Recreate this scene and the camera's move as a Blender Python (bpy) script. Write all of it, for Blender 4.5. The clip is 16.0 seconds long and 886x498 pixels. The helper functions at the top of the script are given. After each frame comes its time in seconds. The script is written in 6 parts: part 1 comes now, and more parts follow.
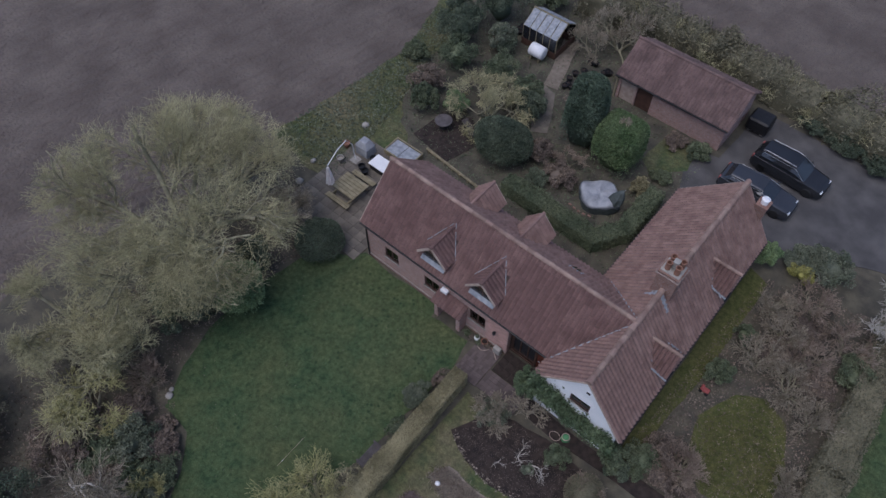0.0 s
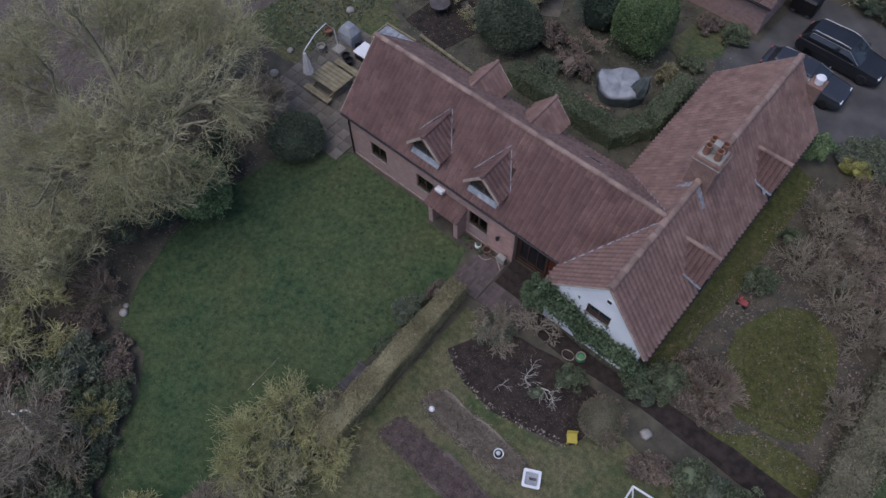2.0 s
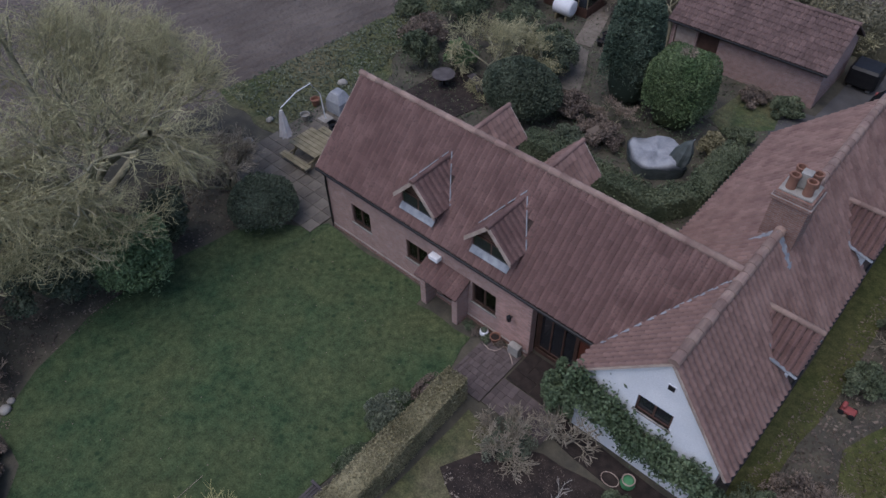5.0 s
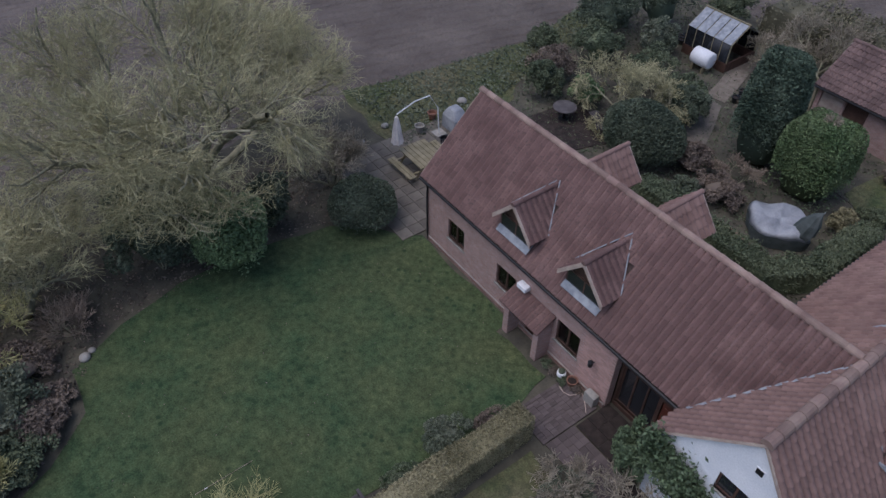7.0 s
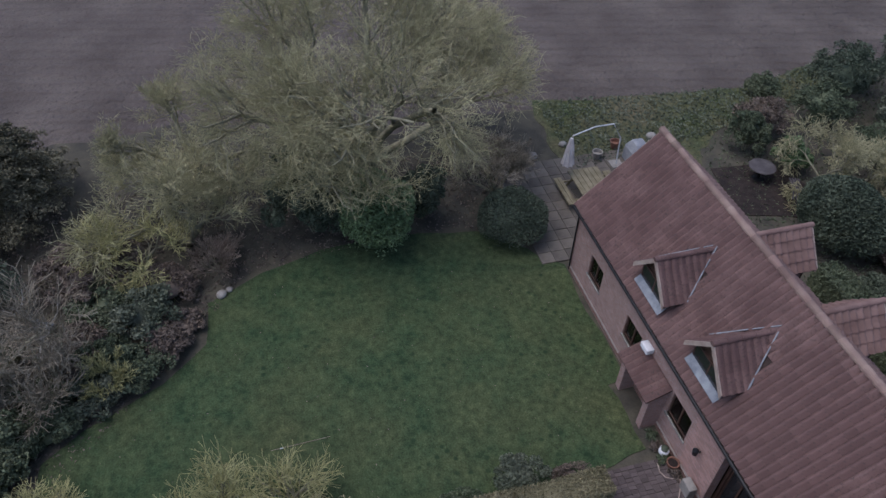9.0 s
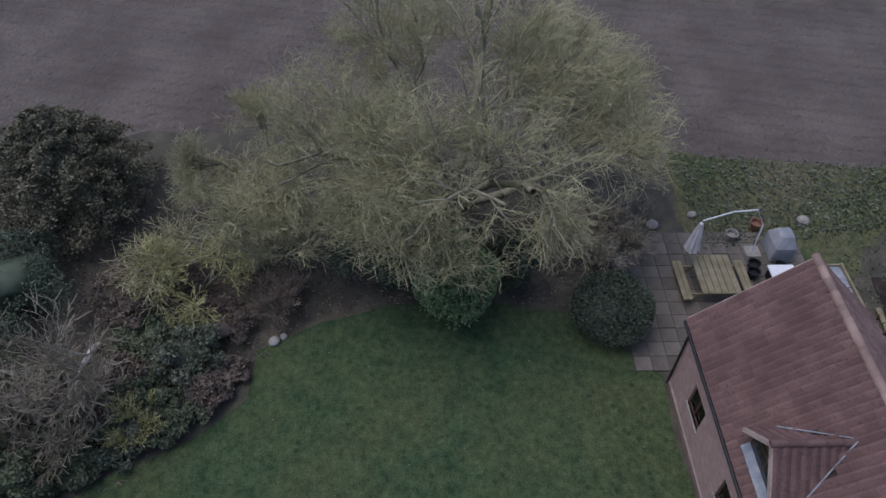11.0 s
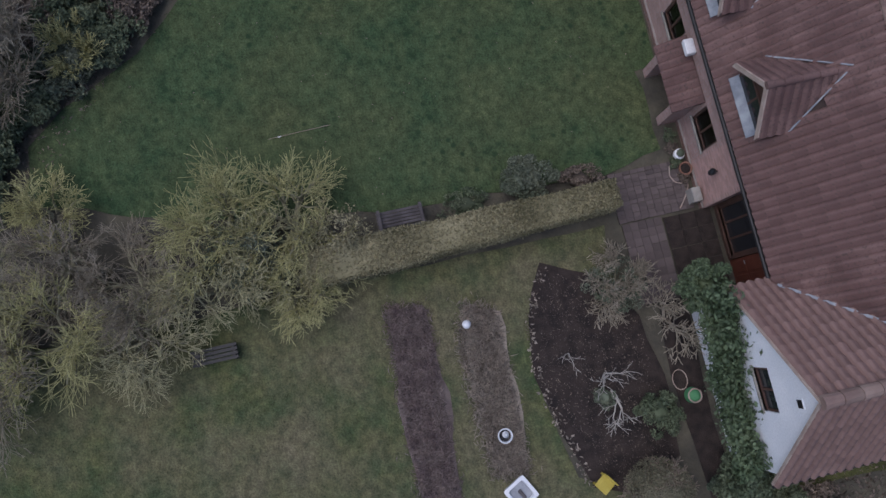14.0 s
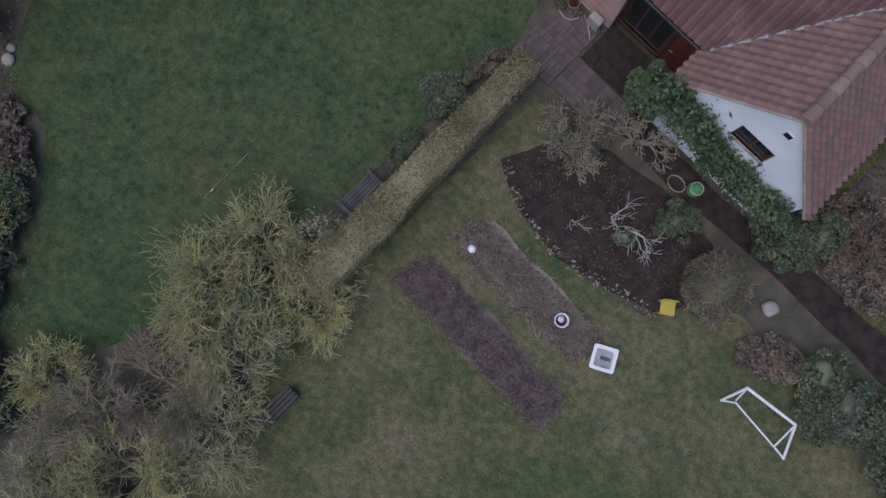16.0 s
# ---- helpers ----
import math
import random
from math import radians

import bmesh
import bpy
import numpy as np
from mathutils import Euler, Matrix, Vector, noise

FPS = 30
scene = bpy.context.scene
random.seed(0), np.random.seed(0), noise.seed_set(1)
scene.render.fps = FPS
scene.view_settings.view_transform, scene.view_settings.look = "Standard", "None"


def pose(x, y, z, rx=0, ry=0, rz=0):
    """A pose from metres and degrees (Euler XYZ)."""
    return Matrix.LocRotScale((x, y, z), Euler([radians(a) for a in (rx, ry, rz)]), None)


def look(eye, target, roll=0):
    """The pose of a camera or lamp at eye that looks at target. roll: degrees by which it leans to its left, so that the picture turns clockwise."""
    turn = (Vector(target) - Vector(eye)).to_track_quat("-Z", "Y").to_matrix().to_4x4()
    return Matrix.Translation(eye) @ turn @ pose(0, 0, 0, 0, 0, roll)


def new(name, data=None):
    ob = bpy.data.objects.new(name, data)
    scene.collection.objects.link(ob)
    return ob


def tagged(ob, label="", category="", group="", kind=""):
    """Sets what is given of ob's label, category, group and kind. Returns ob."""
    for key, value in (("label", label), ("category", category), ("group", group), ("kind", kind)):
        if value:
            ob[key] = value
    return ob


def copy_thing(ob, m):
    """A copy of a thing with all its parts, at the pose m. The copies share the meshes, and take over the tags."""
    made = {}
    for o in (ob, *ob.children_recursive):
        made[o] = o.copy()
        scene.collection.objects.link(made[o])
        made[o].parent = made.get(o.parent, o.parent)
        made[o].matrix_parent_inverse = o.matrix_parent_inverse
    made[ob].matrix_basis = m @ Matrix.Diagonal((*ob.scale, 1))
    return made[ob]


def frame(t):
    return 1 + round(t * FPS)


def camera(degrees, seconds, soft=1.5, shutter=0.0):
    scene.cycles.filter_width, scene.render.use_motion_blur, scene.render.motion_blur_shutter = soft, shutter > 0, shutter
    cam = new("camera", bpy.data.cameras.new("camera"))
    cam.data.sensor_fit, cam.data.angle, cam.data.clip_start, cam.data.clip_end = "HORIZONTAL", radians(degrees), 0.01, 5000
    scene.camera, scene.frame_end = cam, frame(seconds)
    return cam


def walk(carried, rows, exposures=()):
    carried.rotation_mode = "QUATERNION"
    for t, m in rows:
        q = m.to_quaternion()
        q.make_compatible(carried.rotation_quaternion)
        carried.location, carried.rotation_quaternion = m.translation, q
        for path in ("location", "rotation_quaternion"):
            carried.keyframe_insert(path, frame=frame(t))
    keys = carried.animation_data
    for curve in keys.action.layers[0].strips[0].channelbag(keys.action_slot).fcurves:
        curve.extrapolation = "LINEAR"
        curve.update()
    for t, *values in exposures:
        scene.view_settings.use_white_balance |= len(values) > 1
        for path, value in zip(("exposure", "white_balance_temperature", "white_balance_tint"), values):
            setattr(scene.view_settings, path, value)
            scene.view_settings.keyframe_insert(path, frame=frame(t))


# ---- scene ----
cam = camera(63.7, 16.0)
PATH = [
    (0, (19.18, -15.449, 35.972), (18.445, -14.591, 34.322), -0.1),
    (0.5, (19.161, -15.249, 34.469), (18.426, -14.399, 32.815), -0.4),
    (1, (19.097, -14.935, 32.92), (18.359, -14.091, 31.264), -0.8),
    (1.5, (19.011, -14.614, 31.524), (18.29, -13.799, 29.846), -1.2),
    (2, (18.911, -14.201, 30.084), (18.245, -13.46, 28.35), -1.7),
    (2.5, (18.809, -13.779, 28.54), (18.177, -13.089, 26.772), -2.3),
    (3, (18.8, -13.418, 26.956), (18.155, -12.728, 25.193), -2.8),
    (3.5, (18.792, -13.178, 25.382), (18.094, -12.438, 23.66), -3.3),
    (4, (18.741, -13.061, 23.734), (17.957, -12.216, 22.1), -3.0),
    (4.2, (18.717, -12.982, 23.118), (17.891, -12.087, 21.531), -2.9),
    (6.3, (17.901, -12.659, 20.686), (16.816, -11.706, 19.303), 0.7),
    (6.5, (17.953, -12.655, 20.65), (16.838, -11.737, 19.266), 0.8),
    (7, (18.256, -12.509, 20.559), (17.091, -11.652, 19.177), 0.9),
    (7.5, (18.684, -12.27, 20.642), (17.443, -11.525, 19.263), 1.3),
    (8, (19.153, -11.775, 20.485), (17.809, -11.229, 19.108), 1.6),
    (8.5, (19.122, -11.252, 20.404), (17.747, -10.799, 19.025), 1.7),
    (9, (18.27, -10.514, 20.467), (16.881, -10.113, 19.085), 1.7),
    (9.5, (16.583, -9.615, 20.571), (15.154, -9.394, 19.189), 1.2),
    (9.7, (16.11, -9.402, 20.589), (14.667, -9.308, 19.207), 2.5),
    (11.8, (11.897, -8.092, 21.229), (10.716, -8.015, 19.617), 2.1),
    (12, (11.881, -8.115, 21.246), (10.773, -8.042, 19.583), 2.1),
    (12.5, (11.878, -8.43, 21.287), (11.006, -8.354, 19.489), 3.0),
    (13, (12.005, -8.7, 21.287), (11.405, -8.621, 19.381), 5.1),
    (13.5, (12.215, -9.086, 21.331), (11.828, -8.964, 19.373), 10.0),
    (14, (12.415, -9.504, 21.162), (12.175, -9.354, 19.182), 19.1),
    (14.5, (12.421, -9.62, 21.194), (12.274, -9.478, 19.205), 24.6),
    (15, (12.513, -9.643, 21.183), (12.389, -9.506, 19.192), 19.2),
    (15.5, (12.54, -9.884, 21.239), (12.433, -9.732, 19.247), 17.6),
    (16, (12.722, -10.155, 21.236), (12.615, -9.985, 19.247), 12.6),
]
walk(cam, [(t, look(eye, target, roll)) for t, eye, target, roll in PATH], [(0, 0.45, 5950, 17), (4, 0.46, 5950, 17), (6.5, 0.53, 5950, 17), (9.5, 0.52, 5950, 17), (12, 0.42, 5950, 17), (13, 0.39, 5950, 17), (14.5, 0.42, 5950, 17), (16, 0.44, 5950, 17)])

# ---- world and light ----
world = bpy.data.worlds.new("overcast")
scene.world = world
world.use_nodes = True
wn = world.node_tree.nodes
sky = wn.new("ShaderNodeTexSky")
sky.sky_type, sky.sun_disc = "NISHITA", False
sky.sun_elevation, sky.sun_rotation = radians(68), radians(195)
sky.air_density, sky.dust_density, sky.ozone_density = 1.0, 2.0, 1.0
world.node_tree.links.new(sky.outputs[0], wn["Background"].inputs[0])
wn["Background"].inputs[1].default_value = 0.10
sun = new("sun", bpy.data.lights.new("sun", "SUN"))
sun.data.energy, sun.data.angle, sun.data.color = 0.8, radians(50), (1.0, 0.97, 0.94)
sun.matrix_basis = look((-5, -19, 48), (0, 0, 0))


# ---- materials ----
def mat(name, c1, c2, scale=3.0, fine=40.0, rough=0.85, bump=0.3, island=0.0, metal=0.0, c3=None, spec=0.3, vary=0.2):
    m = bpy.data.materials.new(name)
    m.use_nodes = True
    nt = m.node_tree
    nd, ln = nt.nodes, nt.links
    b = nd["Principled BSDF"]
    b.inputs["Roughness"].default_value, b.inputs["Metallic"].default_value = rough, metal
    b.inputs["Specular IOR Level"].default_value = spec
    co = nd.new("ShaderNodeTexCoord")
    n1, n2 = nd.new("ShaderNodeTexNoise"), nd.new("ShaderNodeTexNoise")
    for n, s, d in ((n1, scale, 5), (n2, fine, 3)):
        n.inputs["Scale"].default_value, n.inputs["Detail"].default_value = s, d
        ln.new(co.outputs["Object"], n.inputs["Vector"])
    r1 = nd.new("ShaderNodeMapRange")
    r1.inputs[1].default_value, r1.inputs[2].default_value = 0.35, 0.65
    ln.new(n1.outputs["Fac"], r1.inputs[0])
    mix = nd.new("ShaderNodeMix")
    mix.data_type = "RGBA"
    mix.inputs[6].default_value, mix.inputs[7].default_value = (*c1, 1), (*c2, 1)
    ln.new(r1.outputs[0], mix.inputs[0])
    out = mix.outputs[2]
    if c3:
        r2 = nd.new("ShaderNodeMapRange")
        r2.inputs[1].default_value, r2.inputs[2].default_value = 0.52, 0.72
        ln.new(n2.outputs["Fac"], r2.inputs[0])
        mx = nd.new("ShaderNodeMix")
        mx.data_type = "RGBA"
        mx.inputs[7].default_value = (*c3, 1)
        ln.new(r2.outputs[0], mx.inputs[0])
        ln.new(out, mx.inputs[6])
        out = mx.outputs[2]
    hs = nd.new("ShaderNodeHueSaturation")
    ln.new(out, hs.inputs["Color"])
    if island:
        g = nd.new("ShaderNodeNewGeometry")
        oi = nd.new("ShaderNodeObjectInfo")
        ad = nd.new("ShaderNodeMath")
        ad.operation = "ADD"
        ln.new(g.outputs["Random Per Island"], ad.inputs[0])
        ln.new(oi.outputs["Random"], ad.inputs[1])
        fr = nd.new("ShaderNodeMath")
        fr.operation = "FRACT"
        ln.new(ad.outputs[0], fr.inputs[0])
        mr = nd.new("ShaderNodeMapRange")
        mr.inputs[3].default_value, mr.inputs[4].default_value = 1 - island, 1 + island
        ln.new(fr.outputs[0], mr.inputs[0])
        ln.new(mr.outputs[0], hs.inputs["Value"])
    else:
        mr = nd.new("ShaderNodeMapRange")
        mr.inputs[3].default_value, mr.inputs[4].default_value = 1 - vary, 1 + vary
        ln.new(n2.outputs["Fac"], mr.inputs[0])
        ln.new(mr.outputs[0], hs.inputs["Value"])
    ln.new(hs.outputs[0], b.inputs["Base Color"])
    if bump:
        bp = nd.new("ShaderNodeBump")
        bp.inputs["Strength"].default_value, bp.inputs["Distance"].default_value = bump, 0.03
        ln.new(n2.outputs["Fac"], bp.inputs["Height"])
        ln.new(bp.outputs[0], b.inputs["Normal"])
    return m


def brick_mat(name, c1, c2, mortar):
    m = mat(name, c1, c2, 2.0, 30.0, 0.9, 0.0)
    nd, ln = m.node_tree.nodes, m.node_tree.links
    b = nd["Principled BSDF"]
    co = nd.new("ShaderNodeTexCoord")
    sp, cb, ad = nd.new("ShaderNodeSeparateXYZ"), nd.new("ShaderNodeCombineXYZ"), nd.new("ShaderNodeMath")
    ln.new(co.outputs["Object"], sp.inputs[0])
    ln.new(sp.outputs[0], ad.inputs[0])
    ln.new(sp.outputs[1], ad.inputs[1])
    ln.new(ad.outputs[0], cb.inputs[0])
    ln.new(sp.outputs[2], cb.inputs[1])
    br = nd.new("ShaderNodeTexBrick")
    br.inputs["Scale"].default_value = 1.0
    br.inputs["Brick Width"].default_value, br.inputs["Row Height"].default_value = 0.225, 0.075
    br.inputs["Mortar Size"].default_value = 0.007
    br.inputs["Color1"].default_value, br.inputs["Color2"].default_value = (*c1, 1), (*c2, 1)
    br.inputs["Mortar"].default_value = (*mortar, 1)
    ln.new(cb.outputs[0], br.inputs["Vector"])
    mx = nd.new("ShaderNodeMix")
    mx.data_type, mx.blend_type = "RGBA", "MULTIPLY"
    mx.inputs[0].default_value = 0.5
    n = nd.new("ShaderNodeTexNoise")
    n.inputs["Scale"].default_value, n.inputs["Detail"].default_value = 4.0, 6
    rm = nd.new("ShaderNodeMapRange")
    rm.inputs[1].default_value, rm.inputs[2].default_value, rm.inputs[3].default_value = 0.3, 0.7, 0.55
    ln.new(co.outputs["Object"], n.inputs["Vector"])
    ln.new(n.outputs["Fac"], rm.inputs[0])
    ln.new(br.outputs["Color"], mx.inputs[6])
    ln.new(rm.outputs[0], mx.inputs[7])
    ln.new(mx.outputs[2], b.inputs["Base Color"])
    bp = nd.new("ShaderNodeBump")
    bp.inputs["Strength"].default_value, bp.inputs["Distance"].default_value = 0.6, 0.01
    ln.new(br.outputs["Fac"], bp.inputs["Height"])
    bp.invert = True
    ln.new(bp.outputs[0], b.inputs["Normal"])
    return m


def furrow_mat(name, c1, c2, turn, gap):
    m = mat(name, c1, c2, 0.3, 7.0, 0.95, 0.0, c3=(0.072, 0.058, 0.05), vary=0.55)
    nd, ln = m.node_tree.nodes, m.node_tree.links
    b = nd["Principled BSDF"]
    co, mp = nd.new("ShaderNodeTexCoord"), nd.new("ShaderNodeMapping")
    mp.inputs["Rotation"].default_value = (0, 0, radians(turn))
    ln.new(co.outputs["Object"], mp.inputs[0])
    wv = nd.new("ShaderNodeTexWave")
    wv.inputs["Scale"].default_value = 6.2832 / gap / 20
    wv.inputs["Distortion"].default_value, wv.inputs["Detail"].default_value = 3.5, 5
    wv.inputs["Detail Scale"].default_value = 3.0
    ln.new(mp.outputs[0], wv.inputs["Vector"])
    n = nd.new("ShaderNodeTexNoise")
    n.inputs["Scale"].default_value, n.inputs["Detail"].default_value = 4.0, 9
    ln.new(co.outputs["Object"], n.inputs["Vector"])
    sm = nd.new("ShaderNodeMath")
    sm.operation = "ADD"
    wk = nd.new("ShaderNodeMath")
    wk.operation = "MULTIPLY"
    wk.inputs[1].default_value = 0.55
    ln.new(wv.outputs["Fac"], wk.inputs[0])
    ln.new(wk.outputs[0], sm.inputs[0])
    ln.new(n.outputs["Fac"], sm.inputs[1])
    bp = nd.new("ShaderNodeBump")
    bp.inputs["Strength"].default_value, bp.inputs["Distance"].default_value = 1.0, 0.22
    ln.new(sm.outputs[0], bp.inputs["Height"])
    ln.new(bp.outputs[0], b.inputs["Normal"])
    return m


def grass_mat(name, dark, mid, dry, spots=0.0, dryness=0.5):
    """Mown or worn grass: broad tint changes, blotches, fine blades and darker clover spots."""
    m = bpy.data.materials.new(name)
    m.use_nodes = True
    nd, ln = m.node_tree.nodes, m.node_tree.links
    b = nd["Principled BSDF"]
    b.inputs["Roughness"].default_value, b.inputs["Specular IOR Level"].default_value = 0.95, 0.15
    co = nd.new("ShaderNodeTexCoord")

    def noise_at(scale, detail, lo, hi):
        n, r = nd.new("ShaderNodeTexNoise"), nd.new("ShaderNodeMapRange")
        n.inputs["Scale"].default_value, n.inputs["Detail"].default_value, n.inputs["Roughness"].default_value = scale, detail, 0.62
        r.inputs[1].default_value, r.inputs[2].default_value = lo, hi
        ln.new(co.outputs["Object"], n.inputs["Vector"])
        ln.new(n.outputs["Fac"], r.inputs[0])
        return r.outputs[0], n.outputs["Fac"]

    def blend(kind, fac, one, two):
        x = nd.new("ShaderNodeMix")
        x.data_type, x.blend_type = "RGBA", kind
        for slot, v in ((0, fac), (6, one), (7, two)):
            if isinstance(v, tuple):
                x.inputs[slot].default_value = (*v, 1)
            elif isinstance(v, float):
                x.inputs[slot].default_value = v
            else:
                ln.new(v, x.inputs[slot])
        return x.outputs[2]
    col = blend("MIX", noise_at(1.3, 8, 0.36, 0.64)[0], dark, mid)
    broad = nd.new("ShaderNodeMath")
    broad.operation = "MULTIPLY"
    broad.inputs[1].default_value = dryness
    ln.new(noise_at(0.22, 7, 0.4, 0.68)[0], broad.inputs[0])
    col = blend("MIX", broad.outputs[0], col, dry)
    fine, raw = noise_at(16.0, 6, 0.3, 0.7)
    col = blend("MULTIPLY", 1.0, col, blend("MIX", noise_at(4.2, 7, 0.36, 0.66)[0], (0.66, 0.68, 0.68), (1.2, 1.18, 1.15)))
    col = blend("MULTIPLY", 0.85, col, blend("MIX", fine, (0.5, 0.5, 0.5), (1.25, 1.25, 1.25)))
    if spots:
        v, r = nd.new("ShaderNodeTexVoronoi"), nd.new("ShaderNodeMapRange")
        v.inputs["Scale"].default_value, v.inputs["Randomness"].default_value = 2.6, 1.0
        ln.new(co.outputs["Object"], v.inputs["Vector"])
        r.inputs[1].default_value, r.inputs[2].default_value, r.inputs[3].default_value, r.inputs[4].default_value = 0.14, 0.3, spots, 0.0
        ln.new(v.outputs["Distance"], r.inputs[0])
        k = nd.new("ShaderNodeMath")
        k.operation = "MULTIPLY"
        ln.new(r.outputs[0], k.inputs[0])
        ln.new(noise_at(0.35, 3, 0.45, 0.6)[0], k.inputs[1])
        col = blend("MIX", k.outputs[0], col, (dark[0] * 0.5, dark[1] * 0.55, dark[2] * 0.55))
    ln.new(col, b.inputs["Base Color"])
    bp = nd.new("ShaderNodeBump")
    bp.inputs["Strength"].default_value, bp.inputs["Distance"].default_value = 0.8, 0.04
    ln.new(raw, bp.inputs["Height"])
    ln.new(bp.outputs[0], b.inputs["Normal"])
    return m


def glass_mat():
    m = bpy.data.materials.new("window_glass")
    m.use_nodes = True
    b = m.node_tree.nodes["Principled BSDF"]
    b.inputs["Base Color"].default_value = (0.02, 0.022, 0.025, 1)
    b.inputs["Roughness"].default_value = 0.06
    b.inputs["Specular IOR Level"].default_value = 0.8
    return m


def clear_mat():
    """Clear panes: see-through, with the sky's gloss."""
    m = bpy.data.materials.new("clear_pane")
    m.use_nodes = True
    nd, ln = m.node_tree.nodes, m.node_tree.links
    tr, gl, mx, fr = nd.new("ShaderNodeBsdfTransparent"), nd.new("ShaderNodeBsdfGlossy"), nd.new("ShaderNodeMixShader"), nd.new("ShaderNodeFresnel")
    tr.inputs[0].default_value, gl.inputs["Roughness"].default_value = (0.8, 0.82, 0.82, 1), 0.05
    ln.new(fr.outputs[0], mx.inputs[0])
    ln.new(tr.outputs[0], mx.inputs[1])
    ln.new(gl.outputs[0], mx.inputs[2])
    ln.new(mx.outputs[0], nd["Material Output"].inputs[0])
    return m


def bulb_mat():
    m = bpy.data.materials.new("lit_bulb")
    m.use_nodes = True
    b = m.node_tree.nodes["Principled BSDF"]
    b.inputs["Emission Color"].default_value, b.inputs["Emission Strength"].default_value = (1.0, 0.86, 0.66, 1), 3.0
    return m


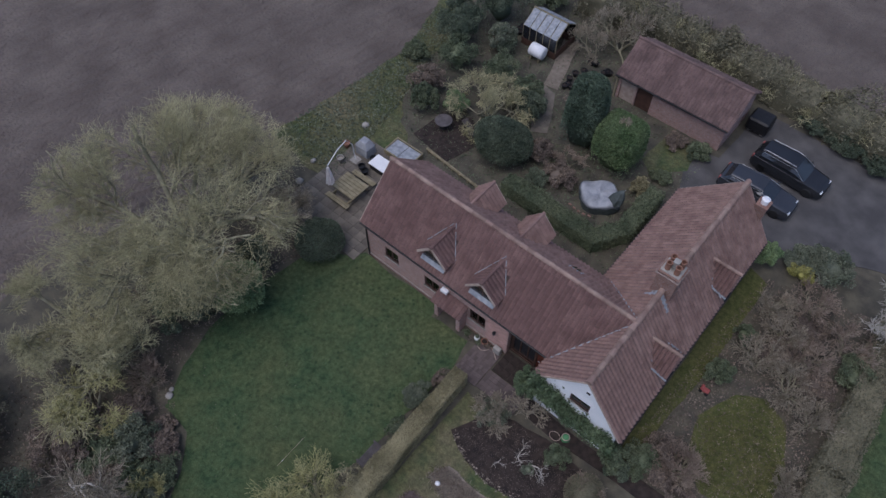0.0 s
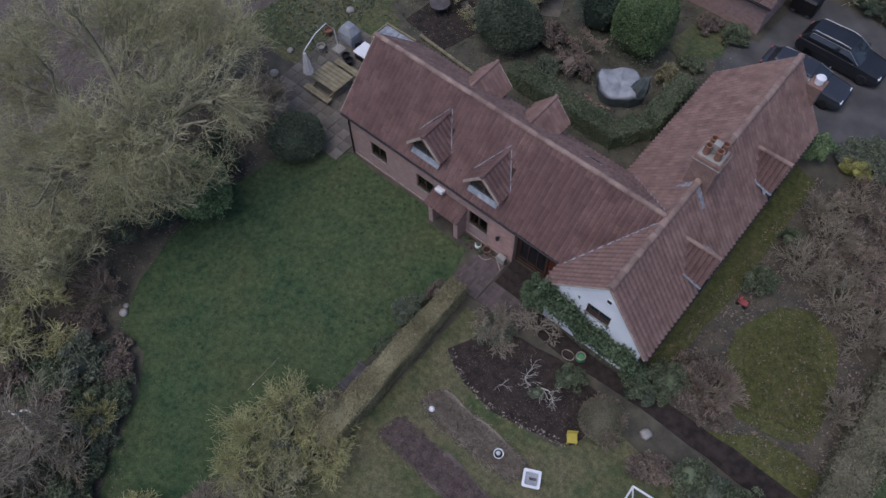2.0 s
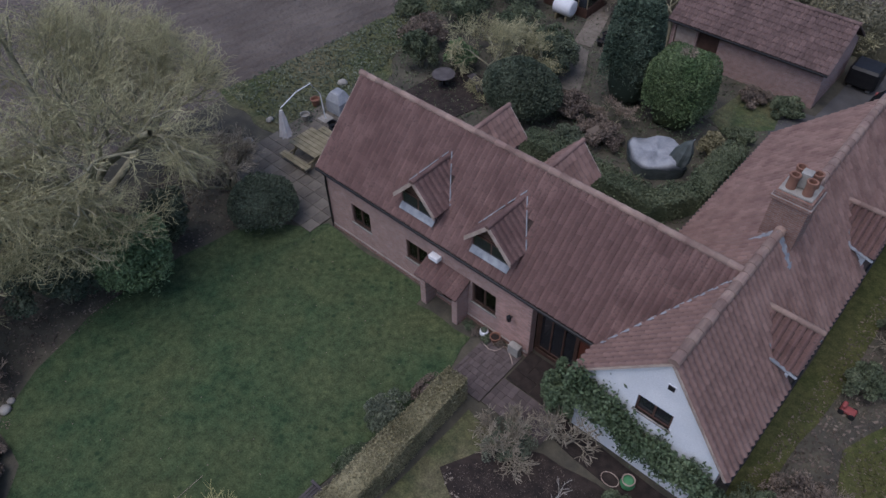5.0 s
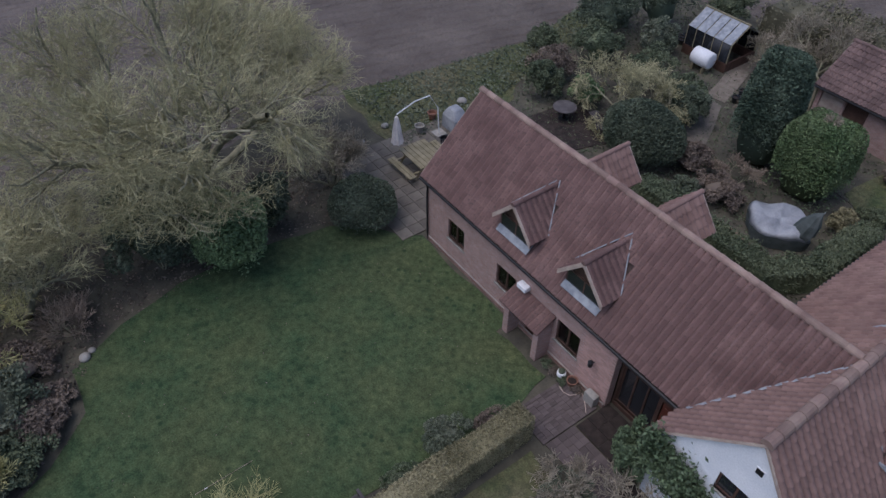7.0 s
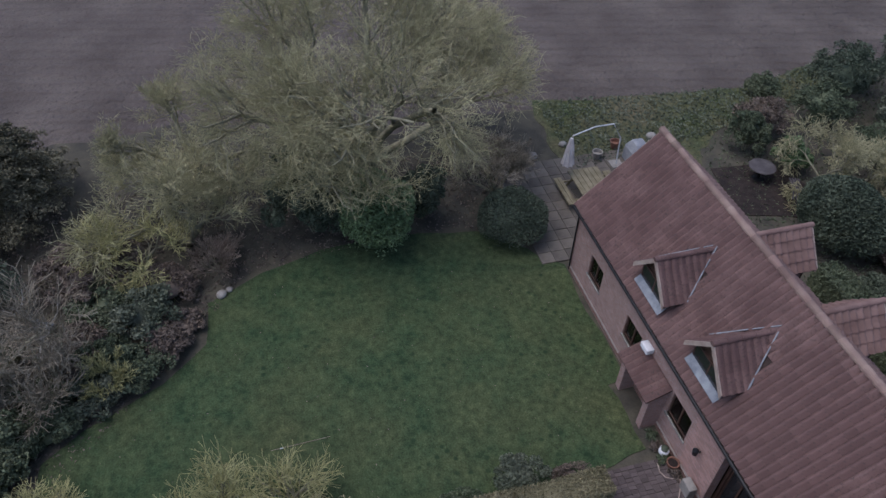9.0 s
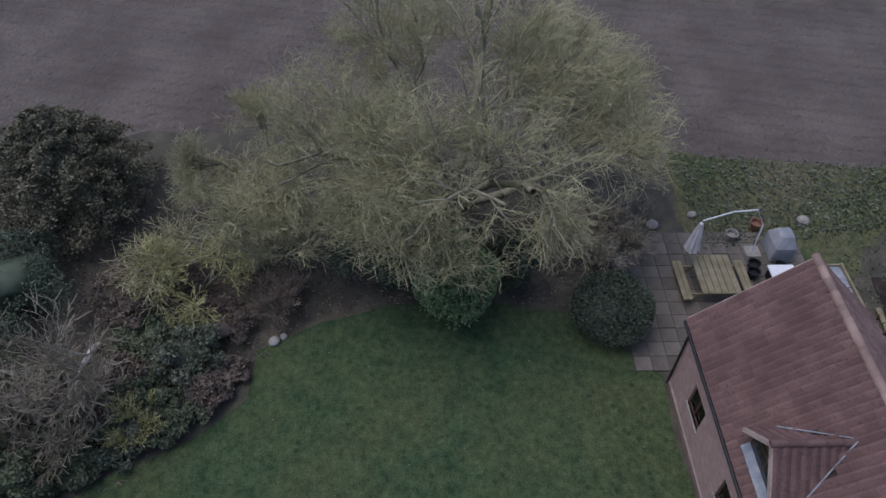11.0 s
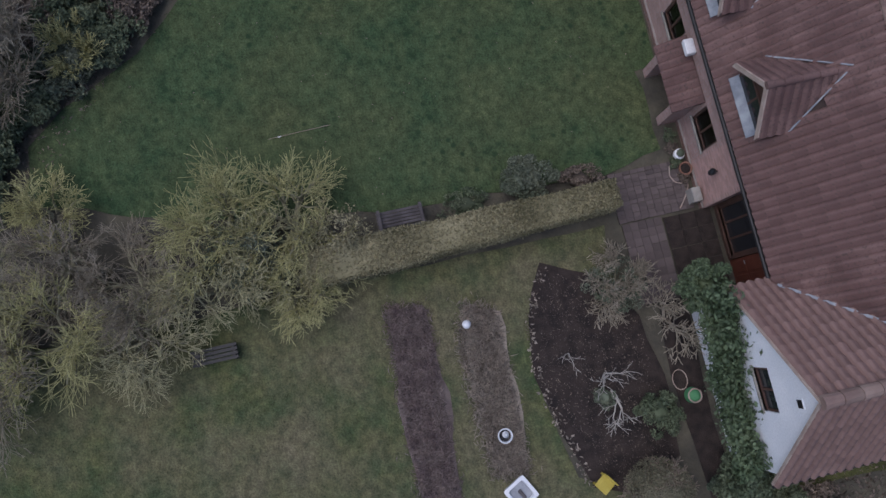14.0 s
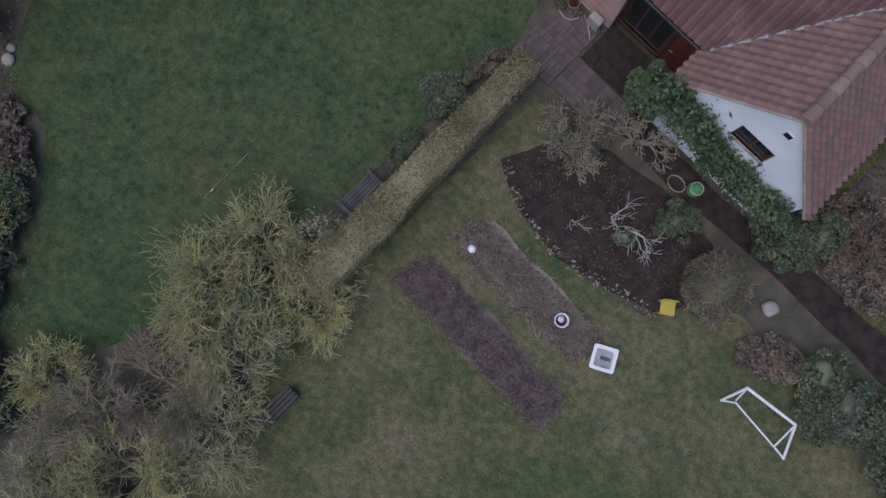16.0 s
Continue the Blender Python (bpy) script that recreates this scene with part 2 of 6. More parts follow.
M = dict(
    clear=clear_mat(),
    bulb=bulb_mat(),
    field=furrow_mat("ploughed_earth", (0.108, 0.087, 0.073), (0.17, 0.14, 0.117), 12, 0.9),
    lawn=grass_mat("lawn_grass", (0.047, 0.086, 0.04), (0.084, 0.12, 0.054), (0.118, 0.126, 0.056), 0.8, 0.6),
    rough=grass_mat("rough_grass", (0.068, 0.1, 0.043), (0.12, 0.128, 0.054), (0.2, 0.168, 0.105), 0.0, 0.85),
    moss=grass_mat("mossy_grass", (0.08, 0.093, 0.03), (0.115, 0.118, 0.042), (0.125, 0.115, 0.05), 0.0, 0.5),
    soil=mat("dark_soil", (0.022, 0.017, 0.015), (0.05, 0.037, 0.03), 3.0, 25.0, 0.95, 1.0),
    litter=mat("dead_stems", (0.23, 0.19, 0.15), (0.33, 0.28, 0.22), 3.0, 30.0, 0.95, 0.6, island=0.4),
    heath=mat("dead_heather", (0.18, 0.135, 0.125), (0.25, 0.2, 0.175), 3.0, 30.0, 0.95, 0.6, island=0.4),
    under=mat("garden_earth", (0.062, 0.056, 0.044), (0.11, 0.1, 0.07), 1.2, 12.0, 0.95, 0.9),
    tarmac=mat("tarmac", (0.07, 0.067, 0.066), (0.115, 0.11, 0.105), 0.6, 40.0, 0.92, 0.4, spec=0.12, vary=0.35),
    paving=mat("stone_paving", (0.12, 0.105, 0.085), (0.19, 0.165, 0.135), 1.5, 25.0, 0.9, 0.4, island=0.18),
    pathm=mat("brick_path", (0.1, 0.079, 0.074), (0.145, 0.115, 0.105), 1.5, 25.0, 0.9, 0.4, island=0.25),
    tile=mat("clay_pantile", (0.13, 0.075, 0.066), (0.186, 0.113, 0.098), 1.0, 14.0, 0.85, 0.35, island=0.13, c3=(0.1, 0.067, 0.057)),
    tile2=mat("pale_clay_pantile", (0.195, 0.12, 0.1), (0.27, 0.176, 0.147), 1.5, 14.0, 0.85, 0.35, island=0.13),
    ridge=mat("ridge_clay", (0.22, 0.145, 0.12), (0.31, 0.225, 0.18), 2.0, 20.0, 0.9, 0.4, island=0.2),
    felt=mat("roof_underlay", (0.05, 0.035, 0.03), (0.07, 0.05, 0.04), 3.0, 20.0),
    brick=brick_mat("pink_brick", (0.47, 0.305, 0.26), (0.39, 0.24, 0.2), (0.44, 0.38, 0.35)),
    brick2=brick_mat("red_brick", (0.24, 0.13, 0.1), (0.3, 0.18, 0.14), (0.32, 0.28, 0.25)),
    brickp=mat("pink_brick_piece", (0.41, 0.25, 0.21), (0.48, 0.315, 0.27), 2.0, 40.0, 0.9, 0.3, island=0.15),
    ivyleaf=mat("ivy_leaves", (0.06, 0.09, 0.045), (0.12, 0.16, 0.085), 0.8, 8.0, 0.6, 0.0, island=0.5),
    white=mat("white_render", (0.76, 0.77, 0.78), (0.84, 0.84, 0.84), 1.2, 20.0, 0.8, 0.15),
    lead=mat("lead_flashing", (0.2, 0.215, 0.235), (0.34, 0.36, 0.375), 4.0, 30.0, 0.55, 0.2),
    wood=mat("brown_joinery", (0.066, 0.037, 0.027), (0.1, 0.055, 0.04), 3.0, 40.0, 0.6, 0.2),
    redwood=mat("red_stained_door", (0.11, 0.032, 0.02), (0.15, 0.048, 0.028), 3.0, 40.0, 0.55, 0.2),
    barge=mat("weathered_barge_board", (0.36, 0.27, 0.22), (0.48, 0.39, 0.32), 3.0, 30.0, 0.8, 0.2),
    black=mat("black_plastic", (0.012, 0.012, 0.013), (0.02, 0.02, 0.021), 5.0, 30.0, 0.45, 0.05),
    glass=glass_mat(),
    oldwood=mat("weathered_wood", (0.2, 0.17, 0.1), (0.29, 0.25, 0.16), 2.5, 30.0, 0.9, 0.4),
    greywood=mat("grey_wood", (0.075, 0.066, 0.066), (0.12, 0.108, 0.106), 2.5, 30.0, 0.9, 0.4),
    plastic=mat("white_plastic", (0.72, 0.72, 0.72), (0.8, 0.8, 0.79), 2.0, 20.0, 0.5, 0.05),
    cloth=mat("pale_canvas", (0.6, 0.55, 0.53), (0.7, 0.66, 0.63), 3.0, 30.0, 0.9, 0.2),
    tarp=mat("silver_tarpaulin", (0.24, 0.25, 0.265), (0.36, 0.37, 0.385), 2.0, 12.0, 0.5, 0.4),
    parasolcloth=mat("dark_green_canvas", (0.06, 0.075, 0.07), (0.1, 0.115, 0.11), 3.0, 30.0, 0.8, 0.2),
    yellow=mat("yellow_plastic", (0.42, 0.33, 0.05), (0.5, 0.4, 0.08), 3.0, 30.0, 0.5, 0.1),
    red=mat("red_plastic", (0.26, 0.06, 0.05), (0.32, 0.08, 0.07), 3.0, 30.0, 0.5, 0.1),
    green=mat("green_plastic", (0.06, 0.2, 0.09), (0.1, 0.27, 0.12), 3.0, 30.0, 0.5, 0.1),
    stone=mat("grey_stone", (0.26, 0.24, 0.21), (0.36, 0.34, 0.3), 3.0, 30.0, 0.9, 0.5),
    pot=mat("terracotta", (0.2, 0.1, 0.068), (0.27, 0.14, 0.095), 3.0, 30.0, 0.85, 0.2),
    metal=mat("galvanised_steel", (0.35, 0.36, 0.37), (0.45, 0.46, 0.47), 3.0, 30.0, 0.4, 0.1, metal=0.7),
    carA=mat("slate_car_paint", (0.055, 0.058, 0.066), (0.062, 0.066, 0.075), 1.0, 10.0, 0.25, 0.0, metal=0.4, spec=0.5),
    carB=mat("graphite_car_paint", (0.032, 0.033, 0.037), (0.038, 0.04, 0.044), 1.0, 10.0, 0.22, 0.0, metal=0.4, spec=0.5),
    rubber=mat("tyre_rubber", (0.015, 0.015, 0.015), (0.022, 0.022, 0.022), 4.0, 40.0, 0.85, 0.1),
    bark=mat("bark", (0.2, 0.185, 0.12), (0.32, 0.3, 0.2), 3.0, 30.0, 0.95, 0.6),
    lichen=mat("lichen_twigs", (0.33, 0.31, 0.17), (0.49, 0.455, 0.265), 0.5, 8.0, 0.95, 0.0, island=0.3),
    yellowtwig=mat("yellow_green_twigs", (0.36, 0.34, 0.15), (0.5, 0.47, 0.22), 0.7, 8.0, 0.95, 0.0, island=0.3),
    greytwig=mat("grey_twigs", (0.25, 0.215, 0.155), (0.36, 0.31, 0.23), 0.7, 8.0, 0.95, 0.0, island=0.3),
    browntwig=mat("brown_twigs", (0.24, 0.185, 0.145), (0.35, 0.28, 0.21), 0.7, 8.0, 0.95, 0.0, island=0.3),
    paletwig=mat("pale_dead_wood", (0.44, 0.4, 0.34), (0.56, 0.52, 0.45), 0.7, 8.0, 0.95, 0.2),
    leafdark=mat("dark_evergreen_leaves", (0.055, 0.075, 0.048), (0.105, 0.127, 0.082), 0.8, 8.0, 0.75, 0.0, island=0.5),
    leafgreen=mat("laurel_leaves", (0.11, 0.17, 0.075), (0.19, 0.26, 0.12), 0.8, 8.0, 0.6, 0.0, island=0.45),
    leafbright=mat("bright_clipped_leaves", (0.082, 0.132, 0.052), (0.14, 0.19, 0.085), 0.9, 8.0, 0.7, 0.0, island=0.5),
    leafblue=mat("blue_green_conifer", (0.052, 0.08, 0.052), (0.1, 0.135, 0.09), 0.8, 8.0, 0.8, 0.0, island=0.45),
    leafgrey=mat("grey_green_leaves", (0.09, 0.11, 0.07), (0.16, 0.175, 0.12), 0.8, 8.0, 0.75, 0.0, island=0.45),
    leafmid=mat("shrub_leaves", (0.08, 0.103, 0.058), (0.14, 0.16, 0.092), 0.8, 8.0, 0.75, 0.0, island=0.5),
    leafhedge=mat("hedge_leaves", (0.17, 0.155, 0.085), (0.29, 0.26, 0.15), 0.8, 8.0, 0.85, 0.0, island=0.45),
    leafbrown=mat("bronze_leaves", (0.125, 0.1, 0.082), (0.21, 0.165, 0.125), 0.8, 8.0, 0.85, 0.0, island=0.45),
    leafyellow=mat("golden_leaves", (0.2, 0.2, 0.05), (0.3, 0.29, 0.1), 0.8, 8.0, 0.75, 0.0, island=0.35),
    leafolive=mat("olive_hedge_leaves", (0.12, 0.113, 0.07), (0.2, 0.185, 0.12), 0.8, 8.0, 0.85, 0.0, island=0.45),
    tileold=mat("old_clay_pantile", (0.125, 0.083, 0.074), (0.19, 0.127, 0.112), 1.0, 14.0, 0.9, 0.4, island=0.15, c3=(0.09, 0.065, 0.057)),
)


# ---- mesh helpers ----
class Mesh:
    """Collects points and faces of one part."""

    def __init__(self):
        self.v, self.f = [], []

    def add(self, v, f):
        o = len(self.v)
        self.v += [tuple(p) for p in v]
        self.f += [tuple(i + o for i in q) for q in f]
        return self

    def box(self, x0, y0, z0, x1, y1, z1, m=None):
        p = [(x, y, z) for x in (x0, x1) for y in (y0, y1) for z in (z0, z1)]
        if m:
            p = [m @ Vector(q) for q in p]
        return self.add(p, [(0, 1, 3, 2), (4, 6, 7, 5), (0, 4, 5, 1), (2, 3, 7, 6), (0, 2, 6, 4), (1, 5, 7, 3)])

    def rings(self, rings, cap=True):
        """Skins closed rings of equal count."""
        n, v, f = len(rings[0]), [p for r in rings for p in r], []
        for i in range(len(rings) - 1):
            for k in range(n):
                a, b = i * n + k, i * n + (k + 1) % n
                f.append((a, b, b + n, a + n))
        if cap:
            f += [tuple(range(n - 1, -1, -1)), tuple(range(len(v) - n, len(v)))]
        return self.add(v, f)

    def lathe(self, x, y, prof, n=16):
        return self.rings([[(x + r * math.cos(k * math.tau / n), y + r * math.sin(k * math.tau / n), z) for k in range(n)] for r, z in prof])

    def tube(self, pts, r, n=6):
        pts = [Vector(p) for p in pts]
        rr = r if isinstance(r, (list, tuple)) else [r] * len(pts)
        rings = []
        for i, p in enumerate(pts):
            d = (pts[min(i + 1, len(pts) - 1)] - pts[max(i - 1, 0)]).normalized()
            a = d.orthogonal().normalized()
            b = d.cross(a)
            rings.append([p + rr[i] * (math.cos(k * math.tau / n) * a + math.sin(k * math.tau / n) * b) for k in range(n)])
        return self.rings(rings)

    def prism(self, poly, axis, a, b):
        """poly in the other two axes, pulled along axis from a to b."""
        def put(p, t):
            q = list(p)
            q.insert(axis, t)
            return q
        return self.rings([[put(p, a) for p in poly], [put(p, b) for p in poly]])


def base(name, loc, label, category, group=""):
    e = new(name)
    e.location, e.empty_display_size = loc, 0.3
    return tagged(e, label, category, group)


def root_of(ob):
    return ob if ob.parent is None else root_of(ob.parent)


def part(name, me, material, parent=None, label="", smooth=False, bevel=0.0, kind="", soft=0.0):
    if isinstance(me, Mesh):
        d = bpy.data.meshes.new(name)
        d.from_pydata(me.v, [], me.f)
        d.validate()
        if bevel:
            bm = bmesh.new()
            bm.from_mesh(d)
            bmesh.ops.recalc_face_normals(bm, faces=bm.faces)
            es = [e for e in bm.edges if len(e.link_faces) == 2 and e.calc_face_angle(0) > 0.6]
            bmesh.ops.bevel(bm, geom=es, offset=bevel, segments=1, affect="EDGES")
            bm.to_mesh(d)
            bm.free()
        else:
            bm = bmesh.new()
            bm.from_mesh(d)
            bmesh.ops.recalc_face_normals(bm, faces=bm.faces)
            bm.to_mesh(d)
            bm.free()
    else:
        d = me
    if smooth:
        d.polygons.foreach_set("use_smooth", [True] * len(d.polygons))
    if not d.materials:
        d.materials.append(M[material])
    ob = new(name, d)
    if parent:
        ob.parent = parent
        top = root_of(parent)
        ob.matrix_parent_inverse = Matrix.Translation(top.location).inverted() if parent is top else Matrix.Identity(4)
    return tagged(ob, label, kind=kind)


def array_mesh(name, v, f):
    """A mesh from arrays of points and equal-sided faces."""
    d = bpy.data.meshes.new(name)
    v, f = np.asarray(v, dtype=np.float32), np.asarray(f, dtype=np.int32)
    k = f.shape[1]
    d.vertices.add(len(v))
    d.vertices.foreach_set("co", v.ravel())
    d.loops.add(f.size)
    d.loops.foreach_set("vertex_index", f.ravel())
    d.polygons.add(len(f))
    d.polygons.foreach_set("loop_start", np.arange(0, f.size, k, dtype=np.int32))
    d.update(calc_edges=True)
    return d


def sheet(name, pts, z, material, label, category="", wobble=0.25, kind="structure", step=0.6, seed=1):
    """A flat ground patch whose outline wanders a little."""
    out = []
    n = len(pts)
    for i in range(n):
        a, b = Vector(pts[i]), Vector(pts[(i + 1) % n])
        k = max(1, int((b - a).length / step))
        for j in range(k):
            p = a.lerp(b, j / k)
            q = noise.noise_vector(Vector((p.x * 0.7, p.y * 0.7, seed)))
            out.append((p.x + wobble * q.x, p.y + wobble * q.y))
    m = Mesh().prism(out, 2, z - 0.05, z)
    return tagged(part(name, m, material), label, category, kind=kind)


# ---- roofs ----
TW, TL = 0.245, 0.33


def tile_points(drop, roll):
    """One tile: a rounded roll and a flat pan across, a small drop at its lower end."""
    prof = (-0.55, 0.6, 1.0, 0.8, 0.25, -0.1, -0.55)
    n = len(prof) - 1
    v = []
    for t, lift in ((-0.03, 0.0), (TL, drop)):
        v += [(i / n * TW, t, lift + roll * p + 0.02) for i, p in enumerate(prof)]
    k = n + 1
    v += v[k:] + [(x, y, z - drop - 0.01) for x, y, z in v[k:]]
    f = [(i, i + 1, i + k + 1, i + k) for i in range(n)] + [(i + 2 * k, i + 2 * k + 1, i + 3 * k + 1, i + 3 * k) for i in range(n)]
    return np.array(v), np.array(f)


TILES = {"tile": tile_points(0.014, 0.062), "tile2": tile_points(0.045, 0.05), "flat": tile_points(0.012, 0.03)}
TILE_MESH = {}


def slope(parent, corner, along, up, length, rise, material, keep=None, single=None, shape=None):
    """Courses of pantiles over a roof slope: corner at the eaves' start, along the eaves, up the slope."""
    o, a, u = Vector(corner), Vector(along).normalized(), Vector(up).normalized()
    n = a.cross(u)
    if n.z < 0:
        n = -n
    rng = random.Random(round(o.x * 31 + o.y * 17))
    cols, rows = max(1, round(length / TW)), max(1, round(rise / TL))
    sa, su = length / cols, rise / rows
    rot = np.array([[*a], [*(-u)], [*n]])
    TV, TF = TILES[shape or material]
    vs, fs, count = [], [], 0
    for r in range(rows):
        for c in range(cols):
            p = o + a * (c * sa) + u * ((r + 1) * su)
            mid = p + a * (sa / 2) - u * (su / 2)
            if keep and not keep(mid):
                continue
            j = Vector((rng.uniform(-1, 1), rng.uniform(-1, 1), rng.uniform(-1, 1))) * 0.003
            if single and single(mid):
                key = material
                if key not in TILE_MESH:
                    TILE_MESH[key] = array_mesh("tile", TV, TF)
                ob = part("tile", TILE_MESH[key], material, parent)
                m = Matrix((a, -u, n)).transposed().to_4x4()
                m.translation = p + j
                ob.matrix_basis = m @ Matrix.Diagonal((sa / TW, su / TL, 1, 1))
                continue
            w = TV * np.array([sa / TW, su / TL, 1]) @ rot + np.array(p + j)
            vs.append(w)
            fs.append(TF + count)
            count += len(TV)
    if vs:
        part("tiles", array_mesh("tiles", np.concatenate(vs), np.concatenate(fs)), material, parent, kind="stuff")


def ridge_run(parent, a, b, material="ridge", r=0.13):
    """Half-round ridge tiles end to end."""
    a, b = Vector(a), Vector(b)
    d = (b - a)
    k = max(1, round(d.length / 0.45))
    s = d.normalized().cross(Vector((0, 0, 1))).normalized()
    upv = s.cross(d.normalized())
    for i in range(k):
        p, q = a + d * (i / k), a + d * ((i + 0.985) / k)
        m = Mesh()
        rings = []
        for c, rr in ((p, r), (q, r * 0.9)):
            o = [c + rr * (math.cos(t) * s + math.sin(t) * upv) for t in np.linspace(-0.2, math.pi + 0.2, 8)]
            rings.append(o + [c - 0.05 * upv])
        m.rings(rings)
        part("ridge_tile", m, material, parent)


def slab(name, pts, thick, material, parent):
    """A roof board of four corners, with thickness downwards."""
    p = [Vector(q) for q in pts]
    m = Mesh().rings([[q - Vector((0, 0, thick)) for q in p], p])
    return part(name, m, material, parent)


def wall(parent, axis, at, thick, a, b, z0, z1, holes, material, label="", name="wall"):
    """An upright wall along x (axis 0) or y (axis 1), one shell with openings (a, z, a, z)."""
    us = sorted({a, b, *[h[0] for h in holes], *[h[2] for h in holes]})
    zs = sorted({z0, z1, *[h[1] for h in holes], *[h[3] for h in holes]})
    lo, hi = min(at, at + thick), max(at, at + thick)
    solid = {(i, k) for i in range(len(us) - 1) for k in range(len(zs) - 1)
             if not any(h[0] < (us[i] + us[i + 1]) / 2 < h[2] and h[1] < (zs[k] + zs[k + 1]) / 2 < h[3] for h in holes)}
    index, m = {}, Mesh()

    def vid(i, k, d):
        if (i, k, d) not in index:
            index[i, k, d] = len(m.v)
            m.v.append((us[i], d, zs[k]) if axis == 0 else (d, us[i], zs[k]))
        return index[i, k, d]
    for i, k in solid:
        for d in (lo, hi):
            m.f.append((vid(i, k, d), vid(i + 1, k, d), vid(i + 1, k + 1, d), vid(i, k + 1, d)))
        for di, dk, e in ((-1, 0, ((i, k), (i, k + 1))), (1, 0, ((i + 1, k), (i + 1, k + 1))), (0, -1, ((i, k), (i + 1, k))), (0, 1, ((i, k + 1), (i + 1, k + 1)))):
            if (i + di, k + dk) not in solid:
                p, q = e
                m.f.append((vid(*p, lo), vid(*q, lo), vid(*q, hi), vid(*p, hi)))
    return part(name, m, material, parent, label)


def window(parent, axis, face, out, a, z0, b, z1, bars=2, sill="stone", fmat="wood", pane="glass"):
    """A framed window in a wall whose outer face is at face; out is +1 or -1."""
    def bx(m, u0, w0, u1, w1, d0, d1):
        lo, hi = sorted((face + out * d0, face + out * d1))
        return m.box(u0, lo, w0, u1, hi, w1) if axis == 0 else m.box(lo, u0, w0, hi, u1, w1)
    t = 0.06
    gaps = [(a + (b - a) * i / bars + (t if i == 0 else t / 2), z0 + t, a + (b - a) * (i + 1) / bars - (t if i == bars - 1 else t / 2), z1 - t) for i in range(bars)]
    w = wall(parent, axis, face - out * 0.12, out * 0.07, a, b, z0, z1, gaps, fmat, "brown timber casement window with dark panes", "window")
    for i in range(bars):
        u0, u1 = a + (b - a) * i / bars, a + (b - a) * (i + 1) / bars
        part("pane", bx(Mesh(), u0 + 0.03, z0 + 0.03, u1 - 0.03, z1 - 0.03, -0.1, -0.09), pane, w)
    if sill:
        part("sill", bx(Mesh(), a - 0.06, z0 - 0.06, b + 0.06, z0, -0.1, 0.05), sill, w)
    return w


def gutter(parent, a, b):
    part("gutter", Mesh().tube([a, b], 0.055, 8), "black", parent, "black plastic gutter")


def gable_dormer(parent, x, yf, yb, zr, half, ze, zb, out, material, face="wood", lead=True):
    """A gabled dormer on a roof that slopes along y. yf: the front; yb: where its ridge meets the roof; out: the way it faces."""
    ch, wy = half - 0.2, yf - out * 0.28
    m = Mesh().prism([(x - ch, zb), (x + ch, zb), (x + ch, ze), (x, zr - 0.12), (x - ch, ze)], 1, wy, wy - out * 0.06)
    m.box(x - ch, *sorted((wy, yb))[:1], zb, x - ch + 0.06, sorted((wy, yb))[1], ze)
    m.box(x + ch - 0.06, *sorted((wy, yb))[:1], zb, x + ch, sorted((wy, yb))[1], ze)
    d = part("dormer", m, face, parent, "gabled dormer with a pantiled roof and timber window")
    w0, w1 = sorted((wy + out * 0.002, wy + out * 0.05))
    fr = Mesh()
    for u in (-ch, -0.03, ch - 0.06):
        fr.box(x + u, w0, zb + 0.06, x + u + 0.06, w1, ze - 0.0)
    fr.box(x - ch, w0, zb, x + ch, w1, zb + 0.06)
    fr.box(x - ch, w0, ze, x + ch, w1, ze + 0.06)
    part("window_frame", fr, "wood", d)
    for s in (-1, 1):
        g = Mesh().box(x + min(s * (ch - 0.06), s * 0.03), w0, zb + 0.06, x + max(s * (ch - 0.06), s * 0.03), w0 + 0.02, ze)
        part("pane", g, "glass", d)
    for s in (-1, 1):
        up = Vector((-s * half, 0, zr - ze + 0.12))
        lo = Vector((x + s * half, yf, ze - 0.12))
        part_len = abs(yf - yb)
        slab("roof_board", [lo, lo + up, lo + up + Vector((0, -out * part_len, 0)), lo + Vector((0, -out * part_len, 0))], 0.05, "felt", d)
        slope(d, lo, (0, -out, 0), up, part_len, up.length, material, shape="flat" if out < 0 else None)
        bb = [lo + Vector((0, out * 0.03, -0.14)), lo + up + Vector((0, out * 0.03, -0.14)), lo + up + Vector((0, out * 0.03, 0.06)), lo + Vector((0, out * 0.03, 0.06))]
        part("barge_board", Mesh().rings([bb, [q - Vector((0, out * 0.04, 0)) for q in bb]]), "barge", d, "weathered pale barge board")
    ridge_run(d, (x, yf + out * 0.05, zr), (x, yb, zr), material, 0.1)
    return d


# ---- the cottage ----
RZ, RY, EZ, EY, FY = 6.05, 2.9, 3.22, 0.0, 0.13          # main ridge and eaves
WX, WRZ = 15.6, 5.95                 # ridge of the cross wing
SL = (RZ - EZ) / (RY - EY)
cot = base("cottage", (8, 3, 0), "brick cottage with clay pantile roofs and a white end gable", "house")
WIN = [(1.4, 1.12, 2.45, 2.12), (4.45, 1.12, 5.55, 2.12), (7.75, 1.08, 8.85, 2.12)]
DOOR = (6.2, 0.0, 7.1, 2.05)
front = wall(cot, 0, FY, 0.3, 0.0, 10.4, 0, 3.15, WIN + [DOOR], "brick", "pale pink brick front wall")
for w in WIN:
    window(cot, 0, FY, -1, *w, bars=2, pane="clear")
    part("window_board", Mesh().box(w[0] + 0.01, FY + 0.13, w[1] - 0.03, w[2] - 0.01, FY + 0.5, w[1] + 0.005), "barge", front)
